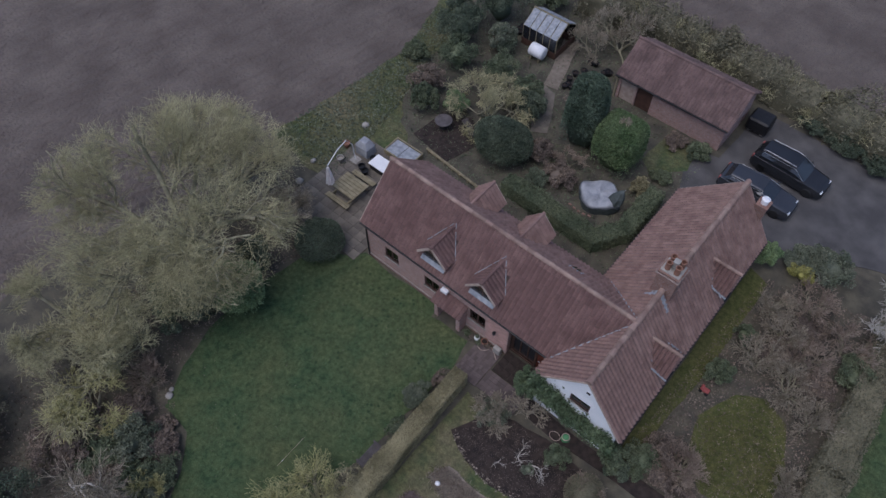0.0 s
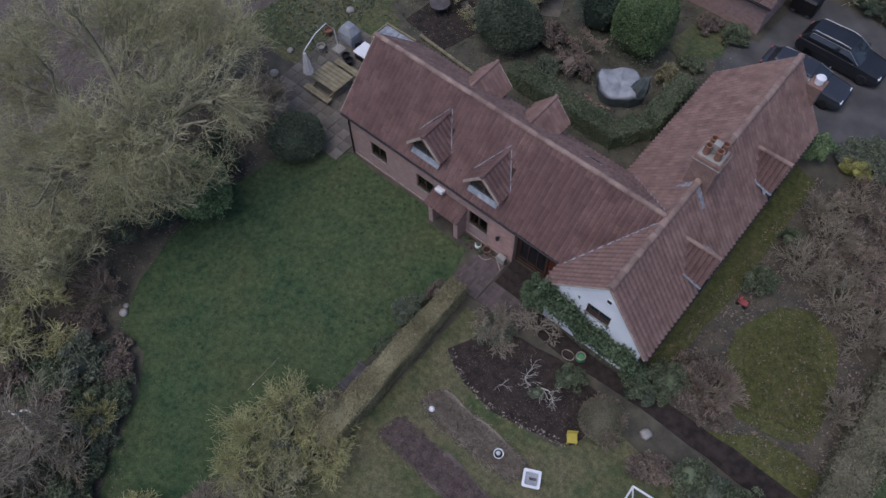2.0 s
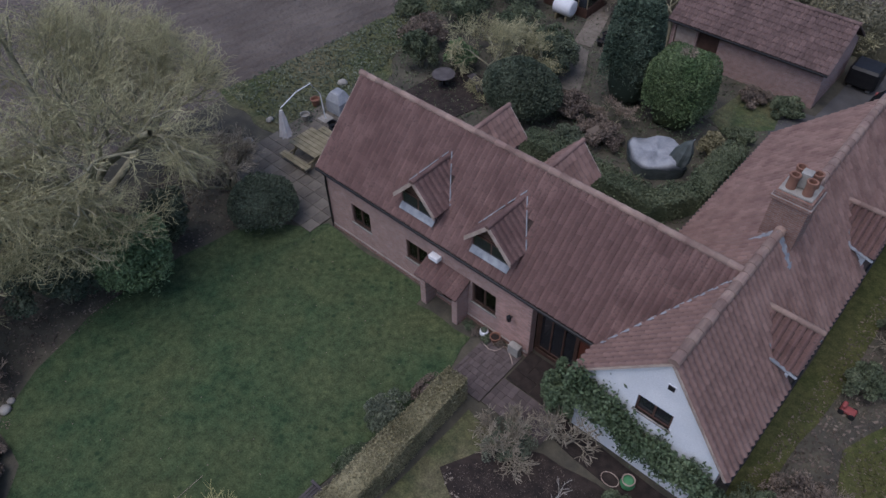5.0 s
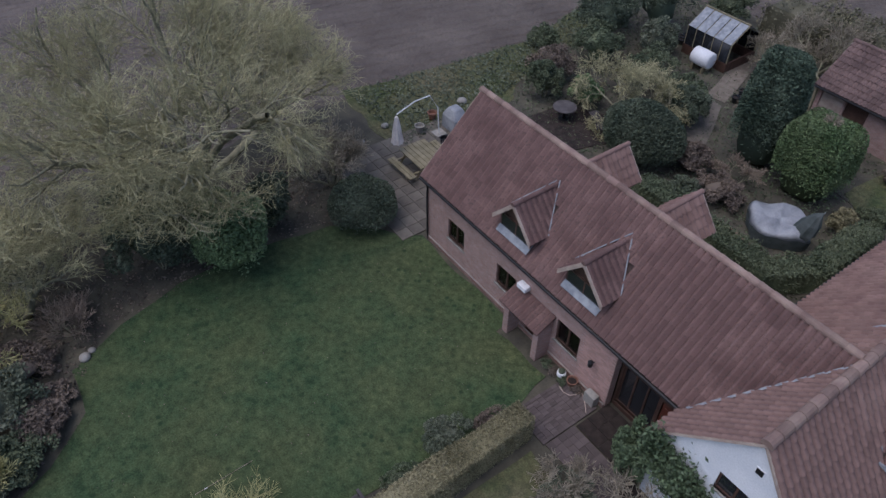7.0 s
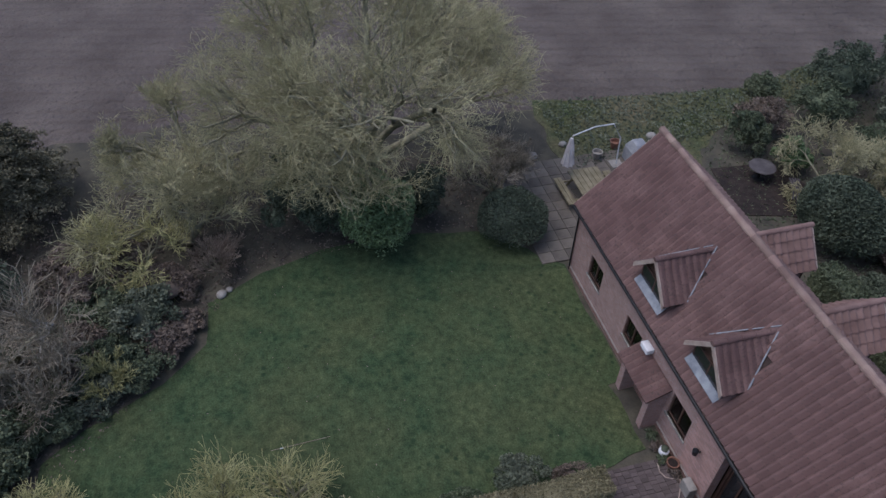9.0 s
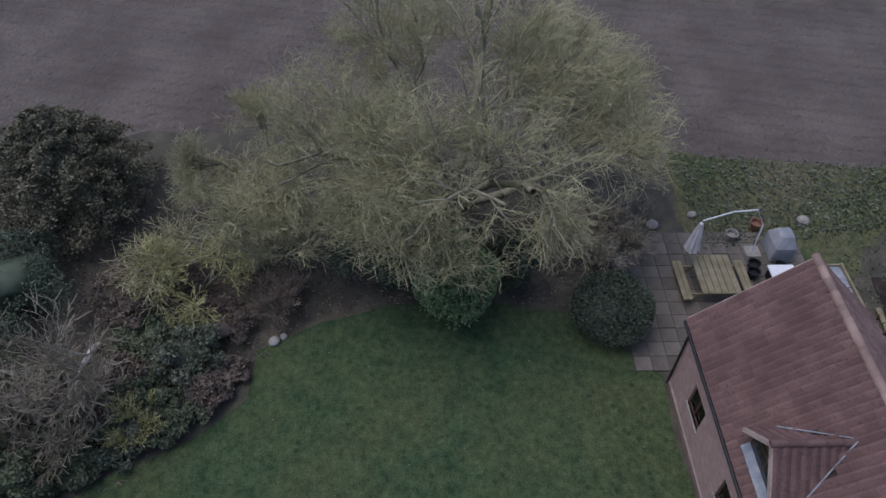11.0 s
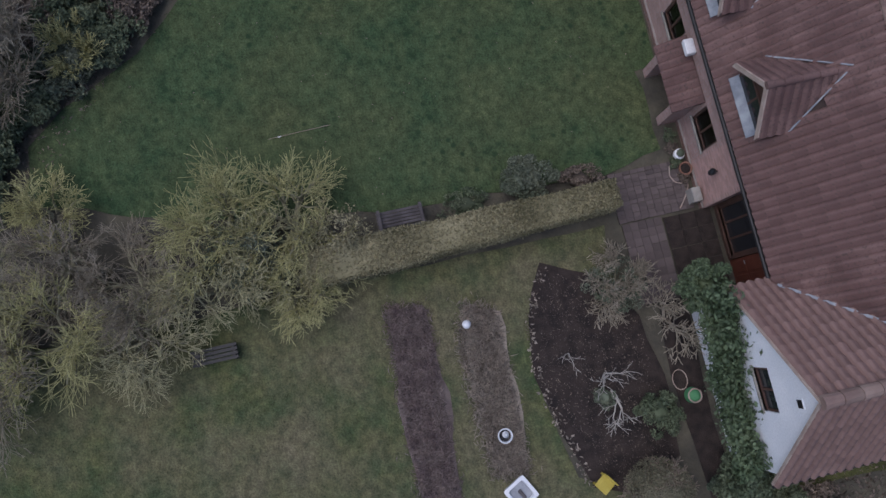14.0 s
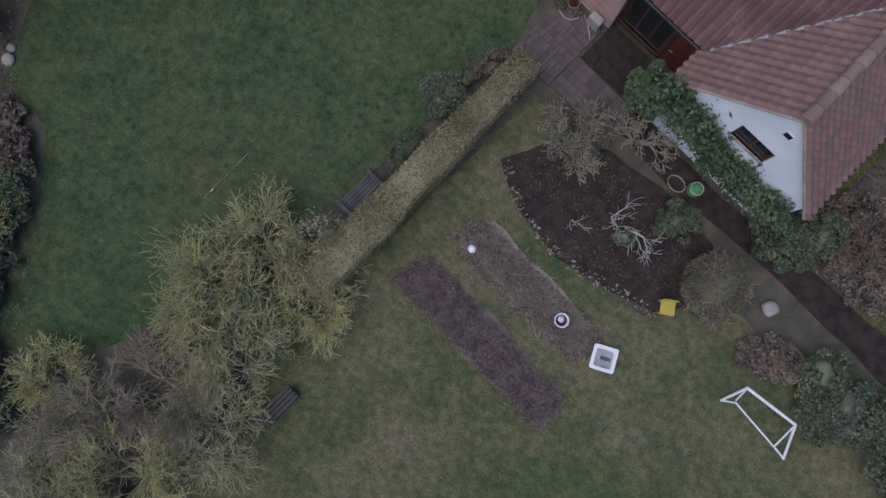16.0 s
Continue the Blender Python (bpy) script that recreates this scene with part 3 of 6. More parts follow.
for vx, vz, k in ((1.75, 1.13, 1.3), (2.1, 1.13, 1.0), (5.15, 1.13, 1.3), (8.05, 1.09, 1.0)):
    vs_ = base("sill_ornament", (vx, FY + 0.3, vz), "pale china vase on the inner window sill", "vase", "ornaments on the sills")
    part("vase", Mesh().lathe(vx, FY + 0.3, [(0.05 * k, vz), (0.09 * k, vz + 0.1 * k), (0.04 * k, vz + 0.2 * k), (0.06 * k, vz + 0.26 * k), (0.045 * k, vz + 0.24 * k)], 12), "plastic", vs_, smooth=True)
tl = base("table_lamp", (4.72, FY + 0.3, 1.13), "lit table lamp on the inner window sill", "lamp")
part("stand", Mesh().lathe(4.72, FY + 0.3, [(0.07, 1.13), (0.02, 1.16), (0.02, 1.55)], 10), "metal", tl)
part("globe", Mesh().lathe(4.72, FY + 0.3, [(0.03, 1.55), (0.075, 1.6), (0.085, 1.66), (0.06, 1.72), (0.01, 1.745)], 12), "bulb", tl, "glowing warm globe", smooth=True)
# recessed entrance with glazed screen and red door
wall(cot, 0, 0.5, 0.2, 10.4, 13.2, 0, 3.3, [(10.5, 0.3, 12.0, 2.2), (12.1, 0.0, 13.05, 2.1)], "wood", "brown timber entrance screen")
window(cot, 0, 0.5, -1, 10.5, 0.3, 12.0, 2.2, bars=3, sill="wood")
dr = part("door", Mesh().box(12.12, 0.54, 0.02, 13.03, 0.59, 2.08), "redwood", cot, "red-brown stained front door", bevel=0.008)
for px in (12.2, 12.62):
    for pz in (0.2, 1.15):
        part("panel", Mesh().box(px, 0.52, pz, px + 0.34, 0.54, pz + 0.75), "redwood", dr, bevel=0.01)
part("handle", Mesh().tube([(12.22, 0.48, 1.02), (12.34, 0.48, 1.02)], 0.014), "metal", dr)
d2 = part("door", Mesh().box(6.22, 0.2, 0.02, 7.08, 0.25, 2.03), "wood", cot, "brown plank side door under a tiled porch", bevel=0.008)
part("handle", Mesh().tube([(6.3, 0.17, 1.0), (6.4, 0.17, 1.0)], 0.014), "metal", d2)
wall(cot, 0, 5.66, -0.3, 0.0, 12.5, 0, 3.1, [(2, 1, 3.2, 2.1), (9.6, 1, 10.8, 2.1)], "brick")
window(cot, 0, 5.66, 1, 2, 1, 3.2, 2.1)
window(cot, 0, 5.66, 1, 9.6, 1, 10.8, 2.1)
part("wall", Mesh().prism([(0.43, 0), (5.36, 0), (5.36, 3.3), (2.9, RZ - 0.2), (0.43, 3.3)], 0, 0.0, 0.3), "brick", cot, "brick west gable")
rf = slab("roof", [(-0.25, EY, EZ), (15.5, EY, EZ), (15.5, RY, RZ), (-0.25, RY, RZ)], 0.08, "felt", cot)
rb = slab("roof", [(-0.25, 5.8, EZ), (15.5, 5.8, EZ), (15.5, RY, RZ), (-0.25, RY, RZ)], 0.08, "felt", cot)


def over_wing(p):
    """Whether a point of the main roof lies above the wing's slopes."""
    ex, ez = (12.88, 3.05) if p.y < 3 else (12.35, 2.75)
    west = ez + (p.x - ex) * (WRZ - ez) / (WX - ex)
    return p.z > west - 0.12


def clear_front(p):
    for dx in (5.0, 8.37):
        if abs(p.x - dx) < 0.62 and 0.4 < p.y < 1.7:
            return False
    return over_wing(p)


UPF = Vector((0, RY - EY, RZ - EZ))
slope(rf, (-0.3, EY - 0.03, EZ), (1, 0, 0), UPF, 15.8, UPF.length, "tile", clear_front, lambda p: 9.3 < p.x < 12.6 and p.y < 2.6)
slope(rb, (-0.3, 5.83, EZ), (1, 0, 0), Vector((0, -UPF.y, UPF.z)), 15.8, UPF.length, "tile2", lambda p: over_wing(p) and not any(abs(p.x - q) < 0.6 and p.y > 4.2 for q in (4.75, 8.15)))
ridge_run(rf, (-0.35, RY, RZ + 0.03), (15.5, RY, RZ + 0.03))
for y0, y1, s in ((EY, RY, 1), (5.8, RY, 1)):
    part("verge_board", Mesh().tube([(-0.28, y0, EZ + 0.0), (-0.28, y1, RZ + 0.0)], 0.05, 4), "barge", rf)
gutter(cot, (-0.25, EY - 0.08, 3.14), (12.9, EY - 0.08, 3.14))
gutter(cot, (-0.25, 5.88, 3.14), (12.4, 5.88, 3.14))
part("downpipe", Mesh().tube([(0.08, EY - 0.08, 3.1), (0.06, 0.06, 2.85), (0.06, 0.06, 0.05)], 0.035), "black", cot, "black downpipe")
part("downpipe", Mesh().tube([(-0.06, 0.12, 2.5), (-0.06, 0.12, 0.05)], 0.03), "black", cot, "black downpipe")
part("plinth", Mesh().box(-0.03, 0.06, 0, 10.38, FY - 0.003, 0.22), "brick2", cot)
for dx in (5.0, 8.37):
    d = gable_dormer(cot, dx, 0.12, 2.3, 5.28, 1.0, 4.3, 3.5, -1, "tile")
    # lead apron and soakers round the dormer
    ap = Mesh()
    for q0, q1, y0, y1 in ((-0.82, 0.82, 0.16, 0.44), (-0.82, -0.66, 0.44, 0.72), (0.66, 0.82, 0.44, 0.72)):
        z0, z1 = EZ + SL * (y0 - EY) + 0.2, EZ + SL * (y1 - EY) + 0.2
        ap.rings([[(dx + q0, y0, z0), (dx + q1, y0, z0), (dx + q1, y1, z1), (dx + q0, y1, z1)], [(dx + q0, y0, z0 + 0.02), (dx + q1, y0, z0 + 0.02), (dx + q1, y1, z1 + 0.02), (dx + q0, y1, z1 + 0.02)]])
    part("lead_apron", ap, "lead", d, "pale grey lead flashing")
    for q in (-1, 1):
        part("lead_valley", Mesh().tube([(dx + q * 1.02, 0.92, 4.23), (dx + q * 0.5, 1.56, 4.87), (dx, 2.2, 5.45)], [0.03, 0.022, 0.025], 5), "lead", d, "grey lead valley")
for dx in (4.75, 8.15):
    gable_dormer(cot, dx, 5.8, 3.4, 5.3, 0.95, 4.3, 3.0, 1, "tile2", "brick")
sk = part("skylight", Mesh().add([(11.0, 4.6, 4.34), (11.8, 4.6, 4.34), (11.8, 4.05, 4.94), (11.0, 4.05, 4.94), (11.0, 4.66, 4.4), (11.8, 4.66, 4.4), (11.8, 4.11, 5.0), (11.0, 4.11, 5.0)], [(0, 1, 2, 3), (4, 5, 6, 7), (0, 1, 5, 4), (1, 2, 6, 5), (2, 3, 7, 6), (3, 0, 4, 7)]), "lead", cot, "roof window with grey flashing")
part("pane", Mesh().add([(11.1, 4.6, 4.49), (11.7, 4.6, 4.49), (11.7, 4.2, 4.93), (11.1, 4.2, 4.93), (11.1, 4.61, 4.5), (11.7, 4.61, 4.5), (11.7, 4.21, 4.94), (11.1, 4.21, 4.94)], [(0, 1, 2, 3), (4, 5, 6, 7), (0, 1, 5, 4), (1, 2, 6, 5), (2, 3, 7, 6), (3, 0, 4, 7)]), "glass", sk)
# tiled porch over the side door
part("pier", Mesh().box(7.3, -0.5, 0, 7.56, FY - 0.002, 1.75), "brick", cot)
po = part("porch", Mesh().box(5.72, -0.5, 0, 5.98, FY - 0.002, 1.75), "brick", cot, "tiled brick porch at the side door")
slab("porch_roof", [(5.62, -0.7, 1.72), (7.66, -0.7, 1.72), (7.66, FY, 2.12), (5.62, FY, 2.12)], 0.06, "wood", po)
slope(po, (5.62, -0.72, 1.72), (1, 0, 0), (0, 0.8, 0.4), 2.04, 0.9, "tile")
# the wing
YS, YN = -1.05, 14.2
for y, w in ((YS, "white"), (YN, "brick")):
    t = 0.3 if y < 0 else -0.3
    hl = [(14.95, 2.98, 16.08, 3.72), (14.3, 1.3, 15.4, 2.1)] if y < 0 else []
    wall(cot, 0, y, t, 13.05, 17.75, 0, 2.5, [(h[0], h[1], h[2], min(h[3], 2.5)) for h in hl if h[1] < 2.5], w, "white rendered end wall" if y < 0 else "")
    g0, g1 = y, y + t
    if y < 0:
        # gable above the eaves, in pieces round its window
        m = Mesh()
        m.prism([(13.05, 2.5), (14.95, 2.5), (14.95, 5.08), (13.05, 3.08)], 1, g0, g1)
        m.prism([(16.08, 2.5), (17.75, 2.5), (17.75, 2.75), (16.08, 5.12)], 1, g0, g1)
        m.prism([(14.95, 2.5), (16.08, 2.5), (16.08, 2.98), (14.95, 2.98)], 1, g0, g1)
        m.prism([(14.95, 3.72), (16.08, 3.72), (16.08, 5.12), (15.6, 5.78), (14.95, 5.08)], 1, g0, g1)
        part("gable", m, "white", cot, "white rendered gable")
        for h in hl:
            window(cot, 0, y, -1, *h, bars=2, sill="stone")
    else:
        part("gable", Mesh().prism([(12.75, 2.5), (17.75, 2.5), (17.75, 2.75), (15.55, 5.75), (12.75, 3.0)], 1, g0, g1), w, cot)
vt = part("vent", Mesh().box(15.62, YS - 0.02, 4.72, 15.88, YS + 0.0, 4.98), "white", cot, "small dark wall vent")
part("grille", Mesh().box(15.65, YS - 0.03, 4.75, 15.85, YS - 0.021, 4.95), "black", vt)
wall(cot, 1, 17.75, -0.3, YS + 0.3, YN - 0.3, 0, 2.5, [(2.7, 1, 4.1, 2), (8.9, 1, 10.3, 2)], "brick")
window(cot, 1, 17.75, 1, 2.7, 1, 4.1, 2)
window(cot, 1, 17.75, 1, 8.9, 1, 10.3, 2)
wall(cot, 1, 12.75, 0.3, 5.8, YN - 0.3, 0, 2.5, [(8, 0.9, 9.4, 2)], "brick")
window(cot, 1, 12.75, -1, 8, 0.9, 9.4, 2)
wall(cot, 1, 13.05, 0.3, YS + 0.3, 0.35, 0, 2.5, [], "white")
ys, yn = YS - 0.12, YN + 0.15
re = slab("roof", [(18.0, ys, 2.55), (18.0, yn, 2.55), (WX, yn, WRZ), (WX, ys, WRZ)], 0.08, "felt", cot)
rw = slab("roof", [(12.35, 3, 2.75), (12.35, yn, 2.75), (WX, yn, WRZ), (WX, 3, WRZ)], 0.08, "felt", cot)
rs = slab("roof", [(12.88, ys, 3.05), (12.88, 3, 3.05), (WX, 3, WRZ), (WX, ys, WRZ)], 0.08, "felt", cot)
upe, upw = Vector((WX - 18.0, 0, WRZ - 2.55)), Vector((WX - 12.35, 0, WRZ - 2.75))
ups = Vector((WX - 12.88, 0, WRZ - 3.05))


def over_main(p):
    z = EZ + SL * min(p.y - EY, 5.8 - p.y) if EY < p.y < 5.8 else -9
    return p.z > z - 0.12


slope(re, (18.03, ys, 2.55), (0, 1, 0), upe, yn - ys, upe.length, "tile2", lambda p: not any(abs(p.y - q) < 0.4 and p.x > 17 for q in (3.45, 9.5)), lambda p: p.y < 2.2 and p.x < 17.4)
slope(rw, (12.32, 3.0, 2.75), (0, 1, 0), upw, yn - 3.0, upw.length, "tile2", over_main)
slope(rs, (12.85, ys, 3.05), (0, 1, 0), ups, 3.0 - ys, ups.length, "tile2", over_main, lambda p: p.y < 3)
ridge_run(re, (WX, ys - 0.03, WRZ + 0.05), (WX, yn + 0.03, WRZ + 0.05), "ridge", 0.17)
gutter(cot, (18.08, ys, 2.48), (18.08, yn, 2.48))
gutter(cot, (12.26, 6.0, 2.68), (12.26, yn, 2.68))
for y in (ys, yn):
    for xx, zz in ((18.0, 2.55), (12.88 if y < 0 else 12.35, 3.05 if y < 0 else 2.75)):
        part("verge_board", Mesh().tube([(xx, y, zz), (WX, y, WRZ)], 0.05, 4), "barge", re)
# lead valleys, where the main slopes meet the wing's
for side, ex, ez in ((1, 12.88, 3.05), (-1, 12.35, 2.75)):
    run, w = [], Vector((0.025, side * -0.025, 0.0))
    for k in range(9):
        up = 2.78 * k / 8
        z = EZ + SL * up
        run.append(Vector((ex + (z - ez) * (WX - ex) / (WRZ - ez), up if side > 0 else 5.8 - up, z + 0.125)))
    strip = Mesh()
    for p, q in zip(run, run[1:]):
        strip.rings([[p - w, q - w, q + w, p + w], [v + Vector((0, 0, 0.02)) for v in (p - w, q - w, q + w, p + w)]])
    part("valley", strip, "lead", rf, "grey lead valley strip")
# east dormers
for dy in (3.45, 9.55):
    hw, zr = 0.85, 4.75
    d = part("dormer", Mesh().prism([(dy - 0.6, 2.4), (dy + 0.6, 2.4), (dy + 0.6, 3.75), (dy, zr - 0.12), (dy - 0.6, 3.75)], 0, 16.6, 17.85), "white", cot, "small gabled dormer with lead-edged pantiles")
    for s in (-1, 1):
        up = Vector((0, -s * hw, zr - 3.6))
        lo = Vector((18.1, dy + s * hw, 3.6))
        slab("roof_board", [lo, lo + up, lo + up + Vector((-1.62, 0, 0)), lo + Vector((-0.78, 0, 0))], 0.05, "felt", d)
        slope(d, lo, (-1, 0, 0), up, 1.6, up.length, "tile", lambda p: p.z > 2.55 + (18.0 - p.x) * (WRZ - 2.55) / (18.0 - WX) - 0.02)
        part("lead_flashing", Mesh().tube([(16.42, dy, 4.82), (17.22, dy + s * (hw + 0.03), 3.72), (18.1, dy + s * (hw + 0.05), 3.5)], [0.05, 0.07, 0.05], 5), "lead", d, "white lead flashing")
    ridge_run(d, (16.42, dy, zr + 0.04), (18.15, dy, zr + 0.04), "ridge", 0.1)
# chimneys
ck = Mesh().box(15.0, 5.25, 4.6, 16.1, 6.25, 7.0).box(14.93, 5.18, 7.0, 16.17, 6.32, 7.12).box(14.98, 5.23, 7.12, 16.12, 6.27, 7.3)
ch = part("chimney", ck, "brick2", cot, "red brick chimney stack with clay pots", bevel=0.01)
part("flaunching", Mesh().box(15.05, 5.3, 7.3, 16.05, 6.2, 7.36), "stone", ch, bevel=0.02)
for cx, cy in ((15.3, 5.55), (15.3, 6.0), (15.8, 5.55), (15.8, 6.0)):
    r = 0.15
    part("chimney_pot", Mesh().lathe(cx, cy, [(r, 7.36), (r * 0.9, 7.75), (r * 1.1, 7.78), (r * 1.1, 7.85), (r * 0.75, 7.85), (r * 0.7, 7.5)], 12), "pot", ch, "terracotta chimney pot", smooth=False)
part("cowl", Mesh().box(15.4, 5.65, 7.4, 15.7, 5.95, 7.9), "stone", ch)
fl = Mesh()
for s in (-1, 1):
    fl.rings([[(WX + s * 0.02, 5.12, 6.12), (WX + s * 0.75, 5.12, 5.25 if s < 0 else 5.02), (WX + s * 0.75, 4.8, 5.25 if s < 0 else 5.02), (WX + s * 0.02, 4.85, 6.12)], [(WX + s * 0.02, 5.12, 6.16), (WX + s * 0.75, 5.12, 5.29 if s < 0 else 5.06), (WX + s * 0.75, 4.8, 5.29 if s < 0 else 5.06), (WX + s * 0.02, 4.85, 6.16)]])
part("lead_flashing", fl, "lead", ch, "pale lead flashing at the stack")
c2 = part("chimney", Mesh().box(16.55, 14.1, 0, 17.15, 14.75, 4.9).box(16.5, 14.05, 4.9, 17.2, 14.8, 5.05), "brick2", cot, "small end chimney with a white cap", bevel=0.01)
part("cap", Mesh().lathe(16.85, 14.42, [(0.2, 5.05), (0.2, 5.35), (0.24, 5.38), (0.1, 5.5)], 12), "white", c2)
bx = base("wall_floodlight", (6.1, 0.1, 2.25), "white box floodlight fixed on the brick wall", "lamp")
part("housing", Mesh().box(5.85, -0.15, 2.25, 6.3, FY - 0.003, 2.45), "plastic", bx, bevel=0.02)
part("bracket", Mesh().box(5.95, 0.0, 2.1, 6.2, FY - 0.004, 2.25), "black", bx)
lp = base("wall_lamp", (9.6, -0.05, 1.7), "small dark carriage lamp on the brick wall", "lamp")
part("lantern", Mesh().lathe(9.6, -0.08, [(0.05, 1.6), (0.08, 1.65), (0.1, 1.85), (0.02, 1.95)], 8), "black", lp)
part("arm", Mesh().tube([(9.6, FY, 1.7), (9.6, -0.08, 1.62)], 0.02), "black", lp)
tp = base("meter_box", (10.0, -0.1, 0.4), "small pale meter box against the brick wall", "box")
part("box", Mesh().box(9.75, -0.25, 0.02, 10.2, 0.03, 0.55), "stone", tp, bevel=0.015)


# ---- plants ----
def tubes(name, segs, material, parent, n=4):
    """Frustums along branch pieces (x, y, z, x, y, z, r0, r1)."""
    s = np.array(segs, dtype=float)
    p, q, r0, r1 = s[:, :3], s[:, 3:6], s[:, 6:7], s[:, 7:8]
    d = q - p
    d /= np.linalg.norm(d, axis=1, keepdims=True) + 1e-9
    ref = np.where(np.abs(d[:, 2:3]) > 0.9, [[1.0, 0, 0]], [[0, 0, 1.0]])
    a = np.cross(d, ref)
    a /= np.linalg.norm(a, axis=1, keepdims=True) + 1e-9
    b = np.cross(d, a)
    v = np.zeros((len(s), 2 * n, 3))
    for k in range(n):
        c, e = math.cos(k * math.tau / n), math.sin(k * math.tau / n)
        v[:, k], v[:, n + k] = p + r0 * (c * a + e * b), q + r1 * (c * a + e * b)
    f = np.array([(k, (k + 1) % n, n + (k + 1) % n, n + k) for k in range(n)])
    faces = (f[None] + (np.arange(len(s)) * 2 * n)[:, None, None]).reshape(-1, 4)
    return part(name, array_mesh(name, v.reshape(-1, 3), faces), material, parent, smooth=True)


def grow(rng, p, d, length, r, depth, limbs, twigs, spread, lift, fork=3):
    """One branch with its children."""
    steps = 3 if depth > 1 else 2
    for i in range(steps):
        d = (d + Vector((rng.gauss(0, 1), rng.gauss(0, 1), rng.gauss(0, 1))) * 0.16 + Vector((0, 0, lift)) * 0.12).normalized()
        q = p + d * (length / steps)
        r2 = r * (1 - 0.35 / steps)
        (limbs if depth > 1 else twigs).append((*p, *q, r, r2))
        p, r = q, r2
        if depth > 0 and (i > 0 or depth < 3):
            n = fork if depth <= 3 else max(2, fork - 1)
            for k in range(n - 1 if i < steps - 1 else n):
                s = Vector((rng.gauss(0, 1), rng.gauss(0, 1), rng.gauss(0, 0.6)))
                s = (s - d * s.dot(d)).normalized()
                e = (d + s * spread * rng.uniform(0.7, 1.3)).normalized()
                grow(rng, p, e, length * rng.uniform(0.55, 0.78), max(r * 0.6, 0.006), depth - 1, limbs, twigs, spread, lift, fork)


def bare_tree(name, x, y, h, label, category="tree", twig="lichen", bark="bark", stems=1, depth=4, spread=0.8, lift=0.5, r=None, lean=0.3, seed=1, group="", fork=3, thin=0.012, z=0.0):
    rng = random.Random(seed * 7919 + 13)
    t = base(name, (x, y, z), label, category, group)
    limbs, twigs = [], []
    r = r or h * 0.022
    for k in range(stems):
        an = k * math.tau / stems + rng.uniform(-0.5, 0.5)
        d = Vector((math.cos(an) * lean, math.sin(an) * lean, 1)).normalized()
        o = Vector((x + math.cos(an) * r * 0.8 * (stems > 1), y + math.sin(an) * r * 0.8 * (stems > 1), z - 0.05))
        grow(rng, o, d, h * 0.36, r, depth, limbs, twigs, spread, lift, fork)
    twigs = [(*s[:6], max(s[6], thin), max(s[7], thin * 0.8)) for s in twigs]
    tubes("trunk", limbs, bark, t, 6)
    tubes("crown", twigs, twig, t, 3)
    return t


def crown_tree(name, x, y, centre, radii, label, stems=5, reach=6.0, twig="lichen", bark="bark", seed=1, r=0.24, fork=0.8):
    """A large bare tree: limbs from a short trunk that branch five times and end where the domed crown ends."""
    rng = random.Random(seed)
    t = base(name, (x, y, 0), label, "tree")
    c, q = Vector(centre), Vector((1 / radii[0], 1 / radii[1], 1 / radii[2]))
    limbs, twigs = [], []
    wig, cut, kids = (0.16, 0.2, 0.26, 0.32, 0.4), (5, 5, 4, 3, 2), (2, 2, 3, 3)

    def branch(p, d, length, rad, level):
        n = cut[level]
        edge = rng.uniform(0.88, 1.05)
        for i in range(n):
            out = (p - c).normalized()
            d = (d + Vector((rng.gauss(0, 1), rng.gauss(0, 1), rng.gauss(0, 0.8))) * wig[level] + out * 0.07 + Vector((0, 0, 0.05))).normalized()
            e = p + d * (length / n)
            if ((e - c) * q).length > edge or e.z < 0.8:
                return
            r2 = rad * (1 - 0.45 / n)
            (limbs if level < 3 else twigs).append((*p, *e, rad, r2))
            p, rad = e, r2
            if level < 4 and (level > 0 or i > 0):
                for _ in range(kids[level]):
                    v = Vector((rng.gauss(0, 1), rng.gauss(0, 1), rng.gauss(0, 0.7)))
                    v = (v - d * v.dot(d)).normalized()
                    branch(p, (d + v * fork * rng.uniform(0.7, 1.4)).normalized(), length * rng.uniform(0.42, 0.66), max(rad * 0.5, 0.0085), level + 1)

    for k in range(stems):
        an = (k + rng.uniform(-0.3, 0.3)) * math.tau / stems
        lean = rng.uniform(0.55, 1.3)
        d = Vector((math.cos(an) * lean, math.sin(an) * lean, 1)).normalized()
        o = Vector((x + math.cos(an) * r, y + math.sin(an) * r, -0.05))
        top = o + Vector((math.cos(an) * 0.4, math.sin(an) * 0.4, rng.uniform(1.2, 1.9)))
        limbs.append((*o, *top, r, r * 0.85))
        branch(top, d, reach * rng.uniform(0.85, 1.1), r * 0.8, 0)
    tubes("trunk", limbs, bark, t, 5)
    tubes("crown", twigs, twig, t, 3)
    return t


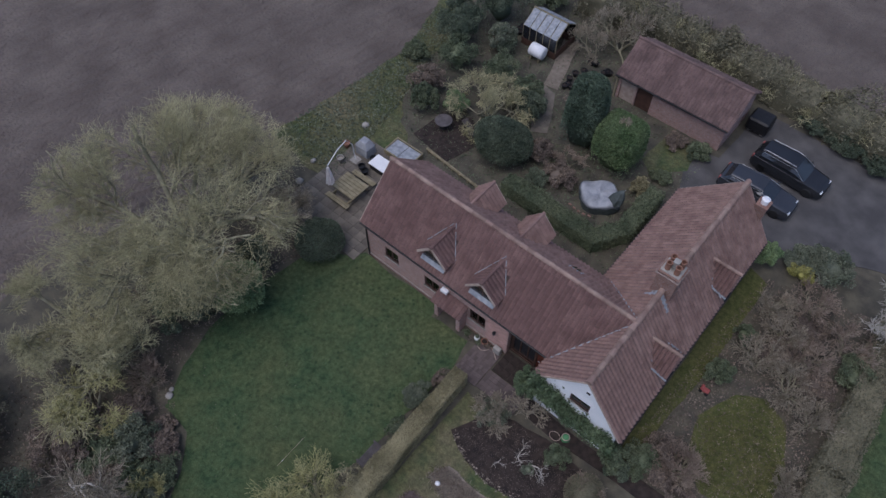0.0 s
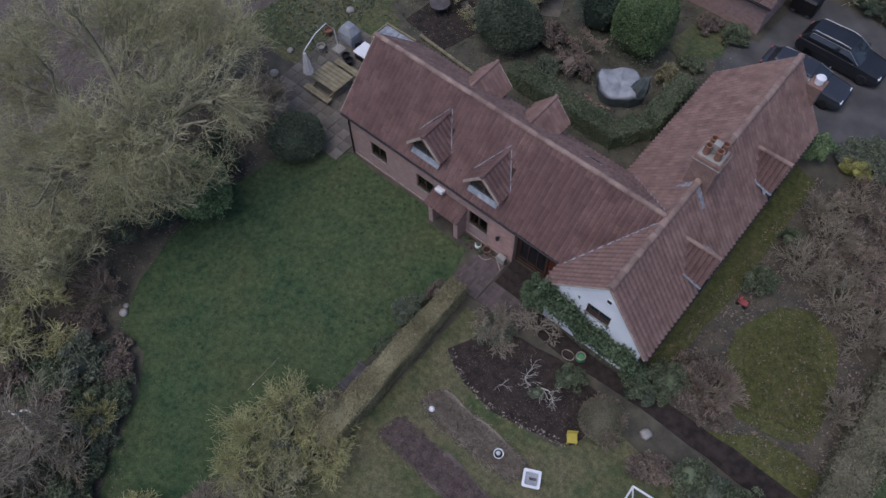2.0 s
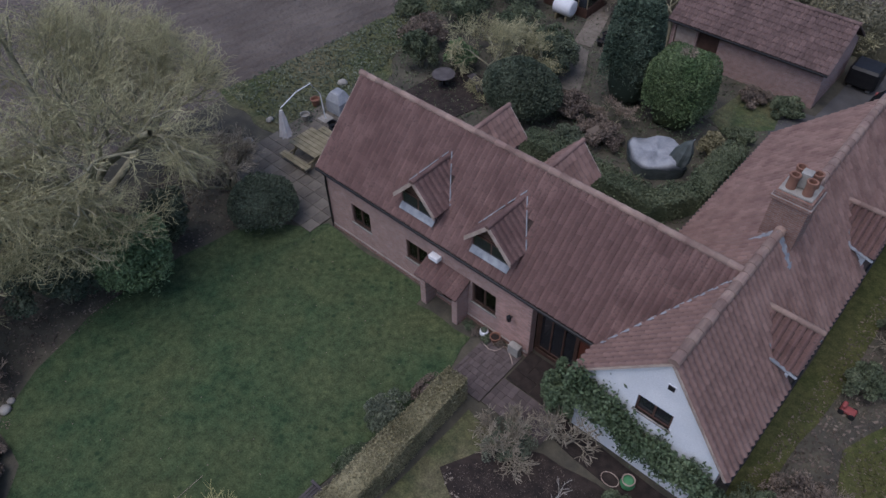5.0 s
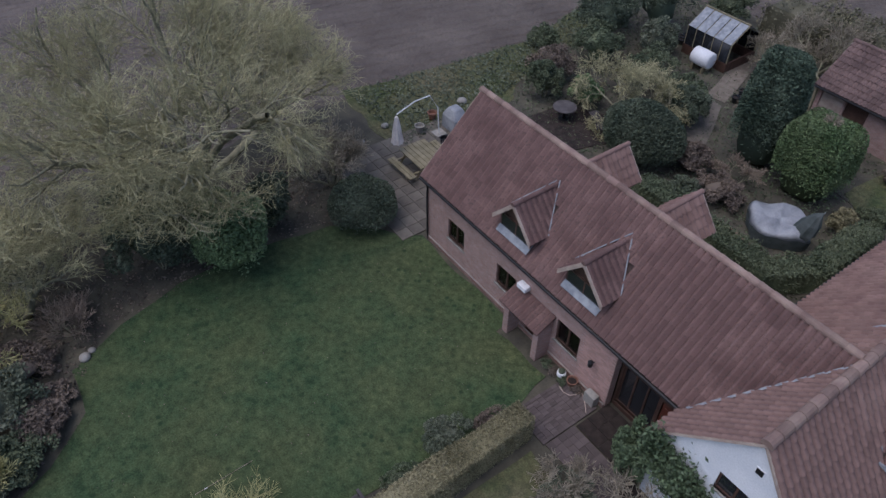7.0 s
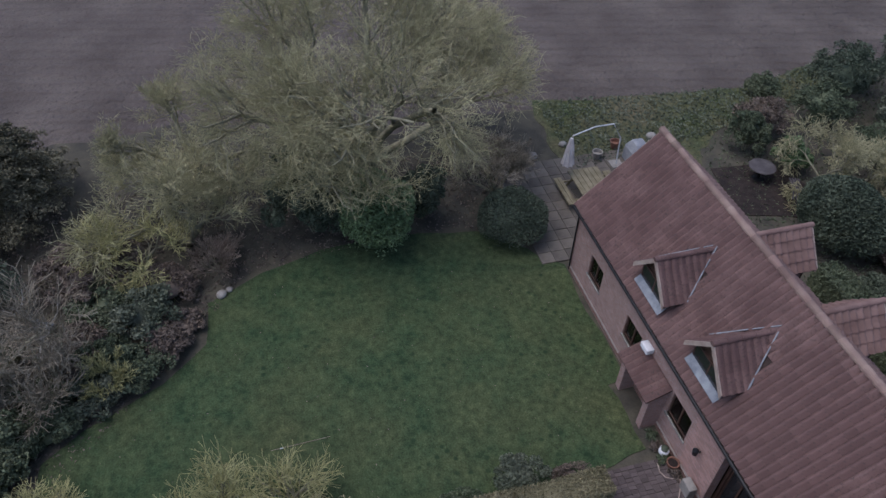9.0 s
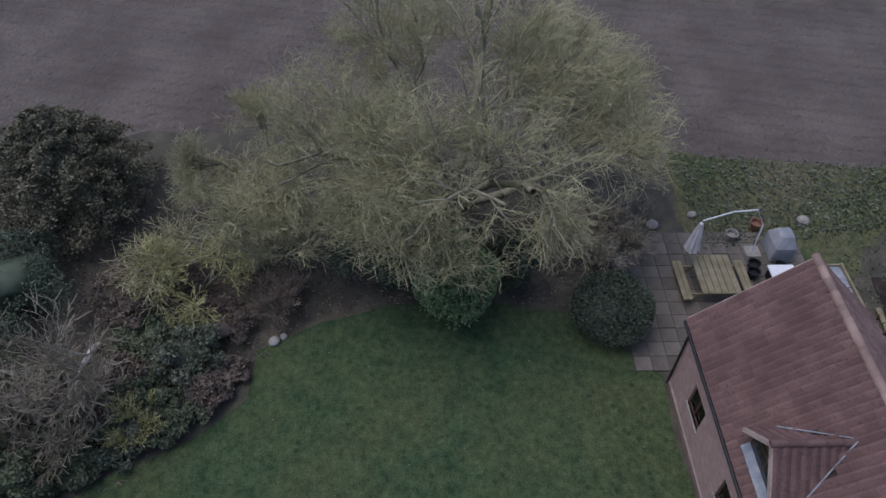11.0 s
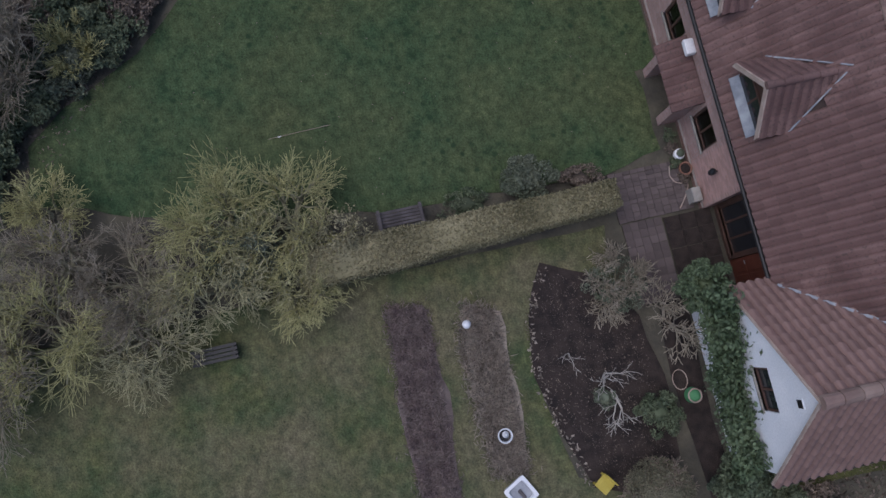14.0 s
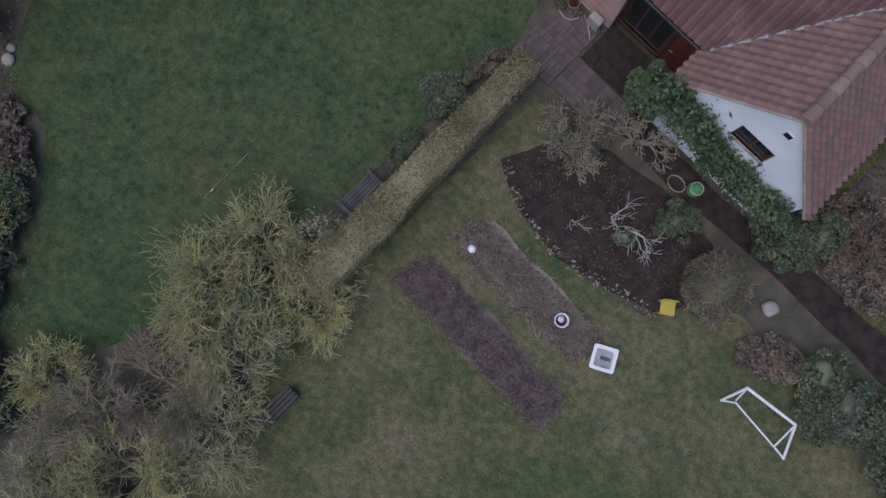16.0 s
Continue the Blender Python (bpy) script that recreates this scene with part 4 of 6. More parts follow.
def spray_tree(name, x, y, rad, h, material, label, seed=1, sprays=170, each=260, size=0.11):
    """A feathery evergreen: layered branches, each a drooping spray of foliage with gaps between."""
    g = np.random.default_rng(seed)
    t = base(name, (x, y, 0), label, "tree")
    part("trunk", Mesh().tube([(x, y, -0.05), (x, y, h * 0.5), (x + 0.1, y, h * 0.92)], [0.26, 0.16, 0.03], 8), "bark", t)
    pts, limbs = [], []
    for k in range(sprays):
        f = (k + 0.5) / sprays
        z0, an = h * (0.06 + 0.86 * f), k * 2.39996 + g.uniform(-0.3, 0.3)
        ln = rad * max(0.16, (1 - f ** 2.4)) * g.uniform(0.72, 1.08)
        d = np.array([math.cos(an), math.sin(an), 0])
        sd = np.array([-d[1], d[0], 0])
        u = 0.35 + 0.65 * g.random(each) ** 0.7
        w = g.normal(size=each) * 0.2 * (1.25 - u) * ln * 0.6 + g.normal(size=each) * 0.1
        zz = z0 + ln * (0.42 * u - 0.3 * u * u) + g.normal(size=each) * 0.06 - np.abs(w) * 0.25
        pts.append(np.array([x, y, 0]) + u[:, None] * ln * d + w[:, None] * sd + zz[:, None] * np.array([0, 0, 1]))
        e = np.array([x, y, z0 + ln * 0.12]) + ln * 0.92 * d
        limbs.append((x, y, z0, *e, 0.045, 0.012))
    tubes("limb", limbs, "bark", t, 4)
    p = np.concatenate(pts)
    p[:, 2] = np.maximum(p[:, 2], 0.05)
    leaves("crown", p, size, material, t, seed)
    return t


def leaves(name, pts, size, material, parent, seed=1, slim=0.5, kind=""):
    """Many small folded leaves at the points."""
    g = np.random.default_rng(seed)
    n = len(pts)
    a = g.normal(size=(n, 3))
    a[:, 2] *= 0.6
    a /= np.linalg.norm(a, axis=1, keepdims=True)
    b = np.cross(a, g.normal(size=(n, 3)))
    b /= np.linalg.norm(b, axis=1, keepdims=True)
    c = np.cross(a, b)
    s = size * g.uniform(0.6, 1.3, size=(n, 1))
    v = np.stack([pts - a * s, pts + b * s * slim + c * s * 0.15, pts + a * s, pts - b * s * slim + c * s * 0.15], axis=1)
    f = np.array([(0, 1, 2), (0, 2, 3)])
    faces = (f[None] + (np.arange(n) * 4)[:, None, None]).reshape(-1, 3)
    return part(name, array_mesh(name, v.reshape(-1, 3), faces), material, parent, kind=kind)


def lumps(g, dirs, k=7, amp=0.22):
    """An uneven radius for each direction."""
    r = np.ones(len(dirs))
    for _ in range(k):
        w = g.normal(size=3)
        w /= np.linalg.norm(w)
        r += amp * np.exp(-14 * (1 - dirs @ w)) * g.uniform(-0.7, 1.0)
    return r


def bush(name, x, y, rx, ry, h, material, label, n=4000, size=0.08, seed=1, square=2.0, core=True, category="shrub", group="", depth=0.28, z=0.0, amp=0.3):
    """An evergreen shrub: short stems, a crown of leaves over a dense inner mass of twigs."""
    g = np.random.default_rng(seed * 31 + 7)
    t = base(name, (x, y, z), label, category, group)
    zc = h * 0.42
    if amp > 0.2:
        n, size, k = int(n * 1.3 * max(1.0, rx / 1.4)), size * 0.72, int(18 + 16 * min(rx, 2.5))
        cd = g.normal(size=(k, 3))
        cd[:, 2] = np.abs(cd[:, 2]) * 0.9 - 0.15
        cd /= np.linalg.norm(cd, axis=1, keepdims=True)
        cen = cd * g.uniform(0.45, 0.9, (k, 1))
        rad = g.uniform(0.16, 0.36, k) * (1.15 - 0.2 * min(rx, 2.0))
        pick = g.integers(0, k, n)
        d = g.normal(size=(n, 3)) + cd[pick] * 0.7 + np.array([0, 0, 0.35])
        d /= np.linalg.norm(d, axis=1, keepdims=True)
        q = cen[pick] + d * (rad[pick] * (1 - 0.6 * g.random(n) ** 2))[:, None]
        p = q * np.array([rx, ry, h * 0.58]) + np.array([x, y, zc + z])
    else:
        n, size = int(n * 1.7), size * 0.72
        d = g.normal(size=(n, 3))
        d[:, 2] = np.abs(d[:, 2]) * 1.0 - 0.25 * g.random(n)
        d /= np.linalg.norm(d, axis=1, keepdims=True)
        sq = (np.abs(d) ** square).sum(axis=1) ** (-1 / square)
        st = np.random.default_rng(seed * 31 + 9)
        rad = sq * lumps(st, d, 34, amp) * (1 - depth * g.random(n) ** 1.6)
        p = d * rad[:, None] * np.array([rx, ry, h * 0.58]) + np.array([x, y, zc + z])
    p[:, 2] = np.maximum(p[:, 2], z + 0.04)
    leaves("crown", p, size, material, t, seed)
    m = Mesh()
    for k in range(4):
        an = k * 1.57 + 0.3
        m.tube([(x + 0.06 * math.cos(an), y + 0.06 * math.sin(an), z - 0.02), (x + rx * 0.4 * math.cos(an), y + ry * 0.4 * math.sin(an), z + h * 0.55)], [0.035, 0.015], 5)
    part("stem", m, "bark", t)
    if core:
        rings = []
        for i in range(1, 8):
            ph = math.pi * i / 8
            ring = []
            for k in range(14):
                th = k * math.tau / 14
                e = np.array([[math.sin(ph) * math.cos(th), math.sin(ph) * math.sin(th), math.cos(ph)]])
                s2 = float((np.abs(e) ** square).sum() ** (-1 / square)) * float(lumps(np.random.default_rng(seed * 31 + 9), e, 34, amp)[0]) * (0.42 if amp > 0.2 else 0.7)
                ring.append((x + e[0, 0] * s2 * rx, y + e[0, 1] * s2 * ry, max(z + 0.02, z + zc + e[0, 2] * s2 * h * 0.58)))
            rings.append(ring)
        part("twig_mass", Mesh().rings(rings[::-1]), material, t, smooth=True)
    return t


def hedge(name, pts, width, h, material, label, n=8000, size=0.06, seed=1, z=0.0, rough=0.1, taper=1.0, core=0.72):
    """A clipped hedge along a line: leaves over a dense inner mass."""
    g = np.random.default_rng(seed)
    t = base(name, (*pts[0], z), label, "hedge")
    P = [Vector(p) for p in pts]
    lens = [(b - a).length for a, b in zip(P, P[1:])]
    out, m = [], Mesh()
    for (a, b), L in zip(zip(P, P[1:]), lens):
        d = (b - a).normalized()
        s = Vector((-d.y, d.x))
        k = int(n * L / sum(lens))
        u = g.random(k) * (L + width * 0.6) - width * 0.3
        side = g.random(k)
        w = np.where(side < 0.5, g.uniform(-1, 1, k), np.where(side < 0.75, -1, 1) * (1 - 0.12 * g.random(k)))
        hh = np.where(side < 0.5, 1 - 0.1 * g.random(k), g.random(k))
        wob = np.array([1 + rough * 2.2 * noise.noise(Vector((a.x + d.x * uu, a.y + d.y * uu, seed)) * 0.8) for uu in u])
        wob2 = wob * (1 + (taper - 1) * u / L)
        x = a.x + d.x * u + s.x * w * width / 2 * wob2
        y = a.y + d.y * u + s.y * w * width / 2 * wob2
        zz = z + hh * h * wob
        q = np.stack([x, y, zz], axis=1) + g.normal(size=(k, 3)) * rough * 0.4
        q[:, 2] = np.maximum(q[:, 2], z + 0.02)
        out.append(q)
        e0, e1, hw = a - d * width * 0.25, b + d * width * 0.25, width * 0.42
        c = [e0 - s * hw, e1 - s * hw * taper, e1 + s * hw * taper, e0 + s * hw]
        m.rings([[(*v, z) for v in c], [(*v, z + h * core) for v in c], [(*((v - (e0 + e1) / 2) * 0.96 + (e0 + e1) / 2), z + h * (core + 0.08)) for v in c]])
    leaves("foliage", np.concatenate(out), size, material, t, seed)
    part("twig_mass", m, material, t)
    return t


# ---- ground ----
gm = Mesh()
gm.add([(-1500, -1500, 0), (1500, -1500, 0), (1500, 1500, 0), (-1500, 1500, 0)], [(0, 1, 2, 3)])
tagged(part("ground", gm, "field"), "brown ploughed field earth with shallow furrows", "field", kind="structure")
sheet("garden_ground", [(-9.5, -45), (27.5, -45), (27.2, 29), (-2, 30), (-11.5, 27), (-11, 15), (-9, 9), (-11.5, 3.5), (-11, -6), (-14, -14), (-13, -30)], 0.03, "under", "dark garden earth with leaf mould and moss", "garden", 0.5)
sheet("grass_strip", [(-12.2, 2.8), (-6, 2.5), (-4, 8), (-7, 10.5), (-8.5, 15), (-9.5, 21), (-12.8, 22), (-10.8, 15), (-11.2, 9)], 0.045, "rough", "weedy green grass strip beside the field", "grass", 0.5)
sheet("lawn", [(-0.2, -0.05), (5.6, -0.1), (5.75, -0.75), (8.3, -0.65), (8.7, -2.5), (8.4, -9.5), (7.3, -15.5), (5.8, -19.6), (4.2, -19.2), (3.1, -18), (2.0, -15.7), (0.6, -14.1), (-1.5, -14), (-2.6, -12), (-3.4, -9.5), (-3.5, -6), (-3.0, -3), (-2.0, -1.6), (-0.8, -0.9)], 0.06, "lawn", "mown green lawn with darker damp patches", "lawn", 0.2)
sheet("kitchen_garden_grass", [(10.2, -2.9), (12.2, -3.2), (14.2, -6.1), (17.2, -5.6), (18.4, -3.3), (20.2, -3.6), (27.3, -4.6), (27.4, -12), (27.4, -30), (10, -30), (10.2, -19)], 0.055, "rough", "mossy worn grass between the vegetable beds", "grass", 0.15)
sheet("front_lawn", [(20.3, 3.9), (21.2, 6.2), (22.6, 7.0), (24, 6.4), (25.1, 4), (25.2, 1.4), (24, 0.6), (22.3, 0.4), (20.9, 1.6)], 0.06, "moss", "small oval mossy lawn", "lawn", 0.12)
sheet("moss_strip", [(21.6, -0.9), (23.4, 0.3), (25, 0.5), (27, 0.2), (26.2, -1.1), (23, -1.0)], 0.056, "moss", "bright mossy grass bank by the path", "grass", 0.15)
sheet("house_moss_strip", [(18.1, -0.8), (18.9, -0.6), (19.4, 6), (19.4, 13.8), (18.1, 14.2)], 0.058, "moss", "mossy strip along the cottage wall", "grass", 0.15)
sheet("soil_bed", [(10.9, -5.2), (11.6, -3.6), (13.2, -2.6), (15.6, -2.4), (17.3, -2.6), (18.0, -4.2), (17.6, -5.2), (16, -5.7), (14.2, -6.1), (12.5, -5.9)], 0.09, "soil", "dark bare soil bed with fallen leaves", "flower bed", 0.15)
sheet("dead_stem_bed", [(11.2, -9.9), (11.5, -8.8), (14, -8.7), (17.3, -9.1), (17.2, -10.1), (14, -10.1)], 0.066, "heath", "vegetable bed of dead purplish stems", "flower bed", 0.3)
sheet("straw_bed", [(11.6, -7.7), (12.0, -6.8), (14.5, -6.7), (16.6, -7.0), (16.5, -7.8), (14, -7.9)], 0.066, "litter", "narrow bed of flattened straw stems", "flower bed", 0.3)
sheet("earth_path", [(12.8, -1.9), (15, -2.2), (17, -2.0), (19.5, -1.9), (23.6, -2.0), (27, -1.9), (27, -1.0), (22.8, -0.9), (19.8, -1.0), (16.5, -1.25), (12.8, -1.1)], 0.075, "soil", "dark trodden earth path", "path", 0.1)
sheet("drive", [(12.6, 15.2), (18.2, 15.0), (19.6, 17), (24.5, 19), (40, 21), (40, 27.5), (22, 26.4), (17, 26.5), (12.6, 26.8), (12.4, 20.8), (11, 20.4), (11, 18.6)], 0.07, "tarmac", "grey tarmac drive, damp and worn", "drive", 0.15)
sheet("verge", [(27.7, -45), (31.2, -45), (31.2, 19), (27.4, 19)], 0.05, "lawn", "grass verge along the lane", "verge", 0.1)
sheet("road", [(31.4, -200), (36.5, -200), (36.5, 200), (31.4, 200)], 0.04, "tarmac", "narrow grey tarmac lane", "road", 0.05, step=4)
sheet("back_yard", [(12.4, 6.1), (12.4, 20.6), (8.5, 19.8), (7, 17.5), (9.6, 16.8), (11.4, 15.3), (11.5, 9.6), (10.2, 8.6), (2, 8.2), (-0.2, 7.4), (-0.2, 6.1)], 0.06, "under", "shaded earth yard behind the cottage", "yard", 0.1)
sheet("gravel_path", [(8.8, 20.6), (11.0, 20.4), (11.4, 18.5), (9.6, 16.6), (8.6, 17.4)], 0.075, "rough", "pale worn path beside the outbuilding", "path", 0.15)
sheet("garden_path", [(-0.5, 19), (0.6, 18.7), (2.4, 15.2), (1.4, 14.6), (-0.2, 17)], 0.075, "paving", "pale stone garden path", "path", 0.1)
sheet("straw_path", [(-2.6, 24.5), (-1.2, 24.3), (0.5, 19.1), (-0.6, 19)], 0.072, "litter", "pale straw path by the greenhouse", "path", 0.1)
sheet("tree_patio", [(-4.6, 9.2), (-1.2, 8.8), (-0.4, 11.6), (-2.4, 13.0), (-4.4, 12.0)], 0.07, "soil", "dark slate patio under the tree", "patio", 0.1)


def slabs(name, x0, y0, nx, ny, s, material, label, seed, skip=0.0, z=0.07, gap=0.01, sy=None):
    """Paving slabs, each a piece."""
    rng = random.Random(seed)
    sy = sy or s
    p = tagged(part(name, Mesh().box(x0, y0, z - 0.05, x0 + nx * s, y0 + ny * sy, z), "under"), label, "paving", kind="structure")
    d = None
    for i in range(nx):
        for j in range(ny):
            if rng.random() < skip:
                continue
            if d is None:
                mm = Mesh().rings([[(gap, gap, 0), (s - gap, gap, 0), (s - gap, sy - gap, 0), (gap, sy - gap, 0)], [(gap * 1.5, gap * 1.5, 0.025), (s - gap * 1.5, gap * 1.5, 0.025), (s - gap * 1.5, sy - gap * 1.5, 0.025), (gap * 1.5, sy - gap * 1.5, 0.025)]])
                ob = part("slab", mm, material, p)
                d = ob.data
            else:
                ob = part("slab", d, material, p)
            ob.matrix_basis = pose(x0 + i * s + rng.uniform(-0.008, 0.008), y0 + j * sy, z - 0.003 + rng.uniform(0, 0.008), rng.uniform(-0.5, 0.5), rng.uniform(-0.5, 0.5), rng.uniform(-0.6, 0.6))
    return p


slabs("patio", -7.0, -0.9, 11, 13, 0.6, "paving", "worn stone slab patio at the cottage end", 3, 0.02)
slabs("brick_path", 8.75, -2.5, 12, 10, 0.13, "pathm", "brick path beside the hedge end", 4, 0, 0.075, 0.003, 0.24)
slabs("paved_path", 10.35, -2.45, 10, 5, 0.25, "pathm", "greyish brick path towards the gable", 5, 0, 0.072, 0.003)
# the entrance slabs use the near-black soil material, far darker than the paths
slabs("entrance_paving", 10.4, -1.15, 5, 3, 0.5, "soil", "very dark slabs before the entrance", 6, 0, 0.074, 0.004)


def scatter(name, poly, n, size, material, label, seed, z=0.1, tall=False, slim=0.5, loose=0.0):
    """Leaf litter, tufts or clods over an area."""
    g = np.random.default_rng(seed)
    q = np.array(poly)
    lo, hi = q.min(0), q.max(0)
    p = g.random((n * 2, 2)) * (hi - lo) + lo
    ins = np.zeros(len(p), bool)
    j = len(q) - 1
    for i in range(len(q)):
        c = ((q[i, 1] > p[:, 1]) != (q[j, 1] > p[:, 1])) & (p[:, 0] < (q[j, 0] - q[i, 0]) * (p[:, 1] - q[i, 1]) / (q[j, 1] - q[i, 1] + 1e-9) + q[i, 0])
        ins ^= c
        j = i
    p = p[ins][:n]
    p = p + g.normal(size=p.shape) * loose
    w = np.concatenate([p, z + g.random((len(p), 1)) * (0.12 if tall else 0.015)], axis=1)
    d = leaves(name, w, size, material, None, seed, slim, kind="stuff")
    return tagged(d, label, "ground litter", kind="stuff")


LAWN = [(-0.4, -0.6), (8.3, -0.7), (8.4, -9), (7.3, -15), (5.4, -19), (2.2, -15.7), (-2.4, -12), (-3.4, -6), (-2, -1.8)]
scatter("grass_tufts", LAWN, 8000, 0.028, "lawn", "short grass tufts over the lawn", 11, 0.06)
scatter("lawn_leaves", LAWN, 260, 0.03, "leafbrown", "scattered brown leaves on the lawn", 12, 0.075)
KG = [(10.3, -3.0), (14, -6.2), (18, -5.7), (23.3, -4.4), (25, -12), (22, -24), (10.5, -24)]
scatter("rough_tufts", KG, 10000, 0.032, "rough", "rough grass tufts", 13, 0.06)
scatter("bed_leaves", [(11, -5.1), (13.2, -2.7), (17.2, -2.7), (17.8, -4.6), (14.2, -6)], 2600, 0.024, "leafbrown", "dead leaves on the soil bed", 14, 0.1)
scatter("straw_stems", [(11.6, -7.7), (12, -6.9), (16.7, -7), (16.6, -7.9), (13, -8.05)], 9000, 0.13, "litter", "flattened straw stems", 15, 0.08, True, 0.07, 0.13)
scatter("heather_stems", [(11.2, -9.9), (11.5, -8.9), (17.2, -9.2), (17.1, -10)], 12000, 0.12, "heath", "dead purplish stems", 16, 0.08, True, 0.08, 0.13)
scatter("bed_edging", [(11, -5.3), (12.6, -6.05), (14.3, -6.25), (17.6, -5.4), (17.5, -5.1), (14.2, -5.9), (12.6, -5.8), (11.1, -5.0)], 450, 0.06, "litter", "crumbled stony edge of the soil bed", 17, 0.1)
scatter("garden_leaves", [(-9, -30), (8, -30), (6, -19.6), (2, -16), (-2.6, -12.6), (-3.6, -6), (-3, -2), (-9, 2)], 16000, 0.07, "leafbrown", "brown leaf litter under the trees", 18, 0.05)
scatter("border_leaves", [(18.3, -1), (27, -0.5), (27, 16), (19, 14)], 12000, 0.07, "leafbrown", "brown leaf litter in the border", 19, 0.05)
scatter("yard_leaves", [(-9, 8), (12, 8), (12, 20), (8, 28), (-10, 28)], 16000, 0.07, "leafmid", "low weeds and litter of the back garden", 20, 0.06)
scatter("weeds", [(-12, 3), (-6, 3), (-7, 10), (-9.6, 21), (-12.5, 21), (-10.8, 15)], 6000, 0.08, "leafgrey", "weeds at the field edge", 21, 0.06, True)

# ---- large trees west of the lawn ----
crown_tree("ash_tree", -7.6, -7.0, (-8.2, -6.7, 5.1), (7.9, 7.8, 3.8), "large bare spreading tree with lichen-covered twigs", 8, 6.8, seed=3)
crown_tree("ash_tree", -8.6, -14.2, (-7.6, -14.3, 3.1), (4.3, 3.4, 3.0), "bare multi-stemmed tree with yellow-green twigs", 4, 3.8, seed=5, r=0.14)
bare_tree("willow_tree", -5.2, -14.8, 6.0, "bare yellowish willow thicket at the lawn edge", twig="lichen", stems=5, depth=4, spread=0.9, lift=0.1, lean=0.8, seed=6)
bare_tree("willow_tree", -3.8, -16.8, 3.6, "low spreading yellow-green willow", twig="yellowtwig", stems=5, depth=4, spread=0.9, lift=0.0, lean=1.2, seed=7)
bare_tree("birch_tree", -1.8, -19.6, 6.5, "leaning pale-barked bare tree", twig="greytwig", bark="paletwig", depth=4, spread=0.7, lean=0.7, seed=11, r=0.12)
bare_tree("thorn_tree", -0.2, -20.8, 6.0, "grey bare thorn tree", twig="greytwig", stems=3, depth=4, seed=9, lean=0.6)
bare_tree("coppice_shrub", 1.8, -19.4, 3.2, "pale tan bare shrub with upright twigs", "shrub", "greytwig", stems=7, depth=3, seed=10, lean=0.8, spread=0.5)
bare_tree("coppice_shrub", -3.2, -13.5, 2.0, "reddish tan bare shrub at the lawn edge", "shrub", "browntwig", stems=8, depth=3, seed=12, lean=0.8, spread=0.5)
bare_tree("hedge_tree", -5.4, -1.4, 3.4, "tangled bare shrub beside the patio", "shrub", "greytwig", stems=6, depth=4, seed=14, lean=0.7, spread=0.8)
spray_tree("yew_tree", -8.6, -22.4, 3.5, 5.2, "leafolive", "large dark feathery evergreen yew", 21, 190, 240, 0.07)
bush("laurel", -3.3, -7.15, 1.45, 1.5, 3.7, "leafgreen", "bright green laurel at the lawn edge", 12000, 0.1, 22, amp=0.2)
bush("holly", -4.6, -9.6, 1.8, 2.0, 4.2, "leafdark", "dark ivy-clad evergreen at the lawn edge", 9000, 0.1, 23)
bush("holly", -4.4, -5.0, 1.3, 1.4, 2.6, "leafdark", "dark green evergreen shrub under the tree", 8000, 0.09, 24)
bush("privet_bush", -2.6, -1.5, 1.5, 1.45, 1.9, "leafdark", "round dark clipped bush beside the patio", 9000, 0.07, 25, amp=0.2)
for i, (bx_, by_, br_, bh_, bm_) in enumerate([(-0.9, -16.2, 1.3, 1.5, "leafgrey"), (0.4, -15.4, 0.9, 0.8, "leafbrown"), (0.7, -17.6, 1.2, 1.1, "leafmid"), (2.4, -19.2, 1.1, 1.0, "leafmid"), (3.4, -20.6, 1.6, 1.8, "leafmid"), (-2.2, -15.6, 1.3, 1.0, "leafbrown"), (-3.6, -18.4, 2.0, 1.5, "leafbrown"), (1.2, -22.5, 2.4, 2.4, "leafmid"), (-3.5, -23, 2.6, 2.8, "leafdark"), (4.8, -22.5, 2.0, 2.0, "leafgrey"), (-0.3, -14.95, 0.9, 0.8, "leafbrown"), (1.3, -16.4, 1.1, 0.9, "leafmid"), (1.95, -17.7, 1.1, 0.9, "leafgrey"), (0.2, -18.3, 1.3, 1.0, "leafbrown"), (4.2, -20.2, 1.2, 1.1, "leafmid"), (3.1, -19.0, 0.9, 0.8, "leafmid"), (5.6, -20.9, 1.1, 1.0, "leafmid"), (-1.9, -17.3, 1.5, 1.2, "leafmid")]):
    bush("border_shrub", bx_, by_, br_, br_, bh_, bm_, {"leafgrey": "grey-green rhododendron border shrub", "leafbrown": "bronze-leaved low border shrub", "leafmid": "mid-green leafy border shrub", "leafgreen": "bright green laurel border shrub", "leafdark": "dark evergreen border shrub"}[bm_], 4000, 0.09, 40 + i, group="border shrubs by the lawn", amp=0.4)
bare_tree("coppice_shrub", 1.6, -17.2, 1.8, "small yellow-twigged shrub in the border", "shrub", "yellowtwig", stems=7, depth=3, seed=71, lean=0.9, spread=0.5)

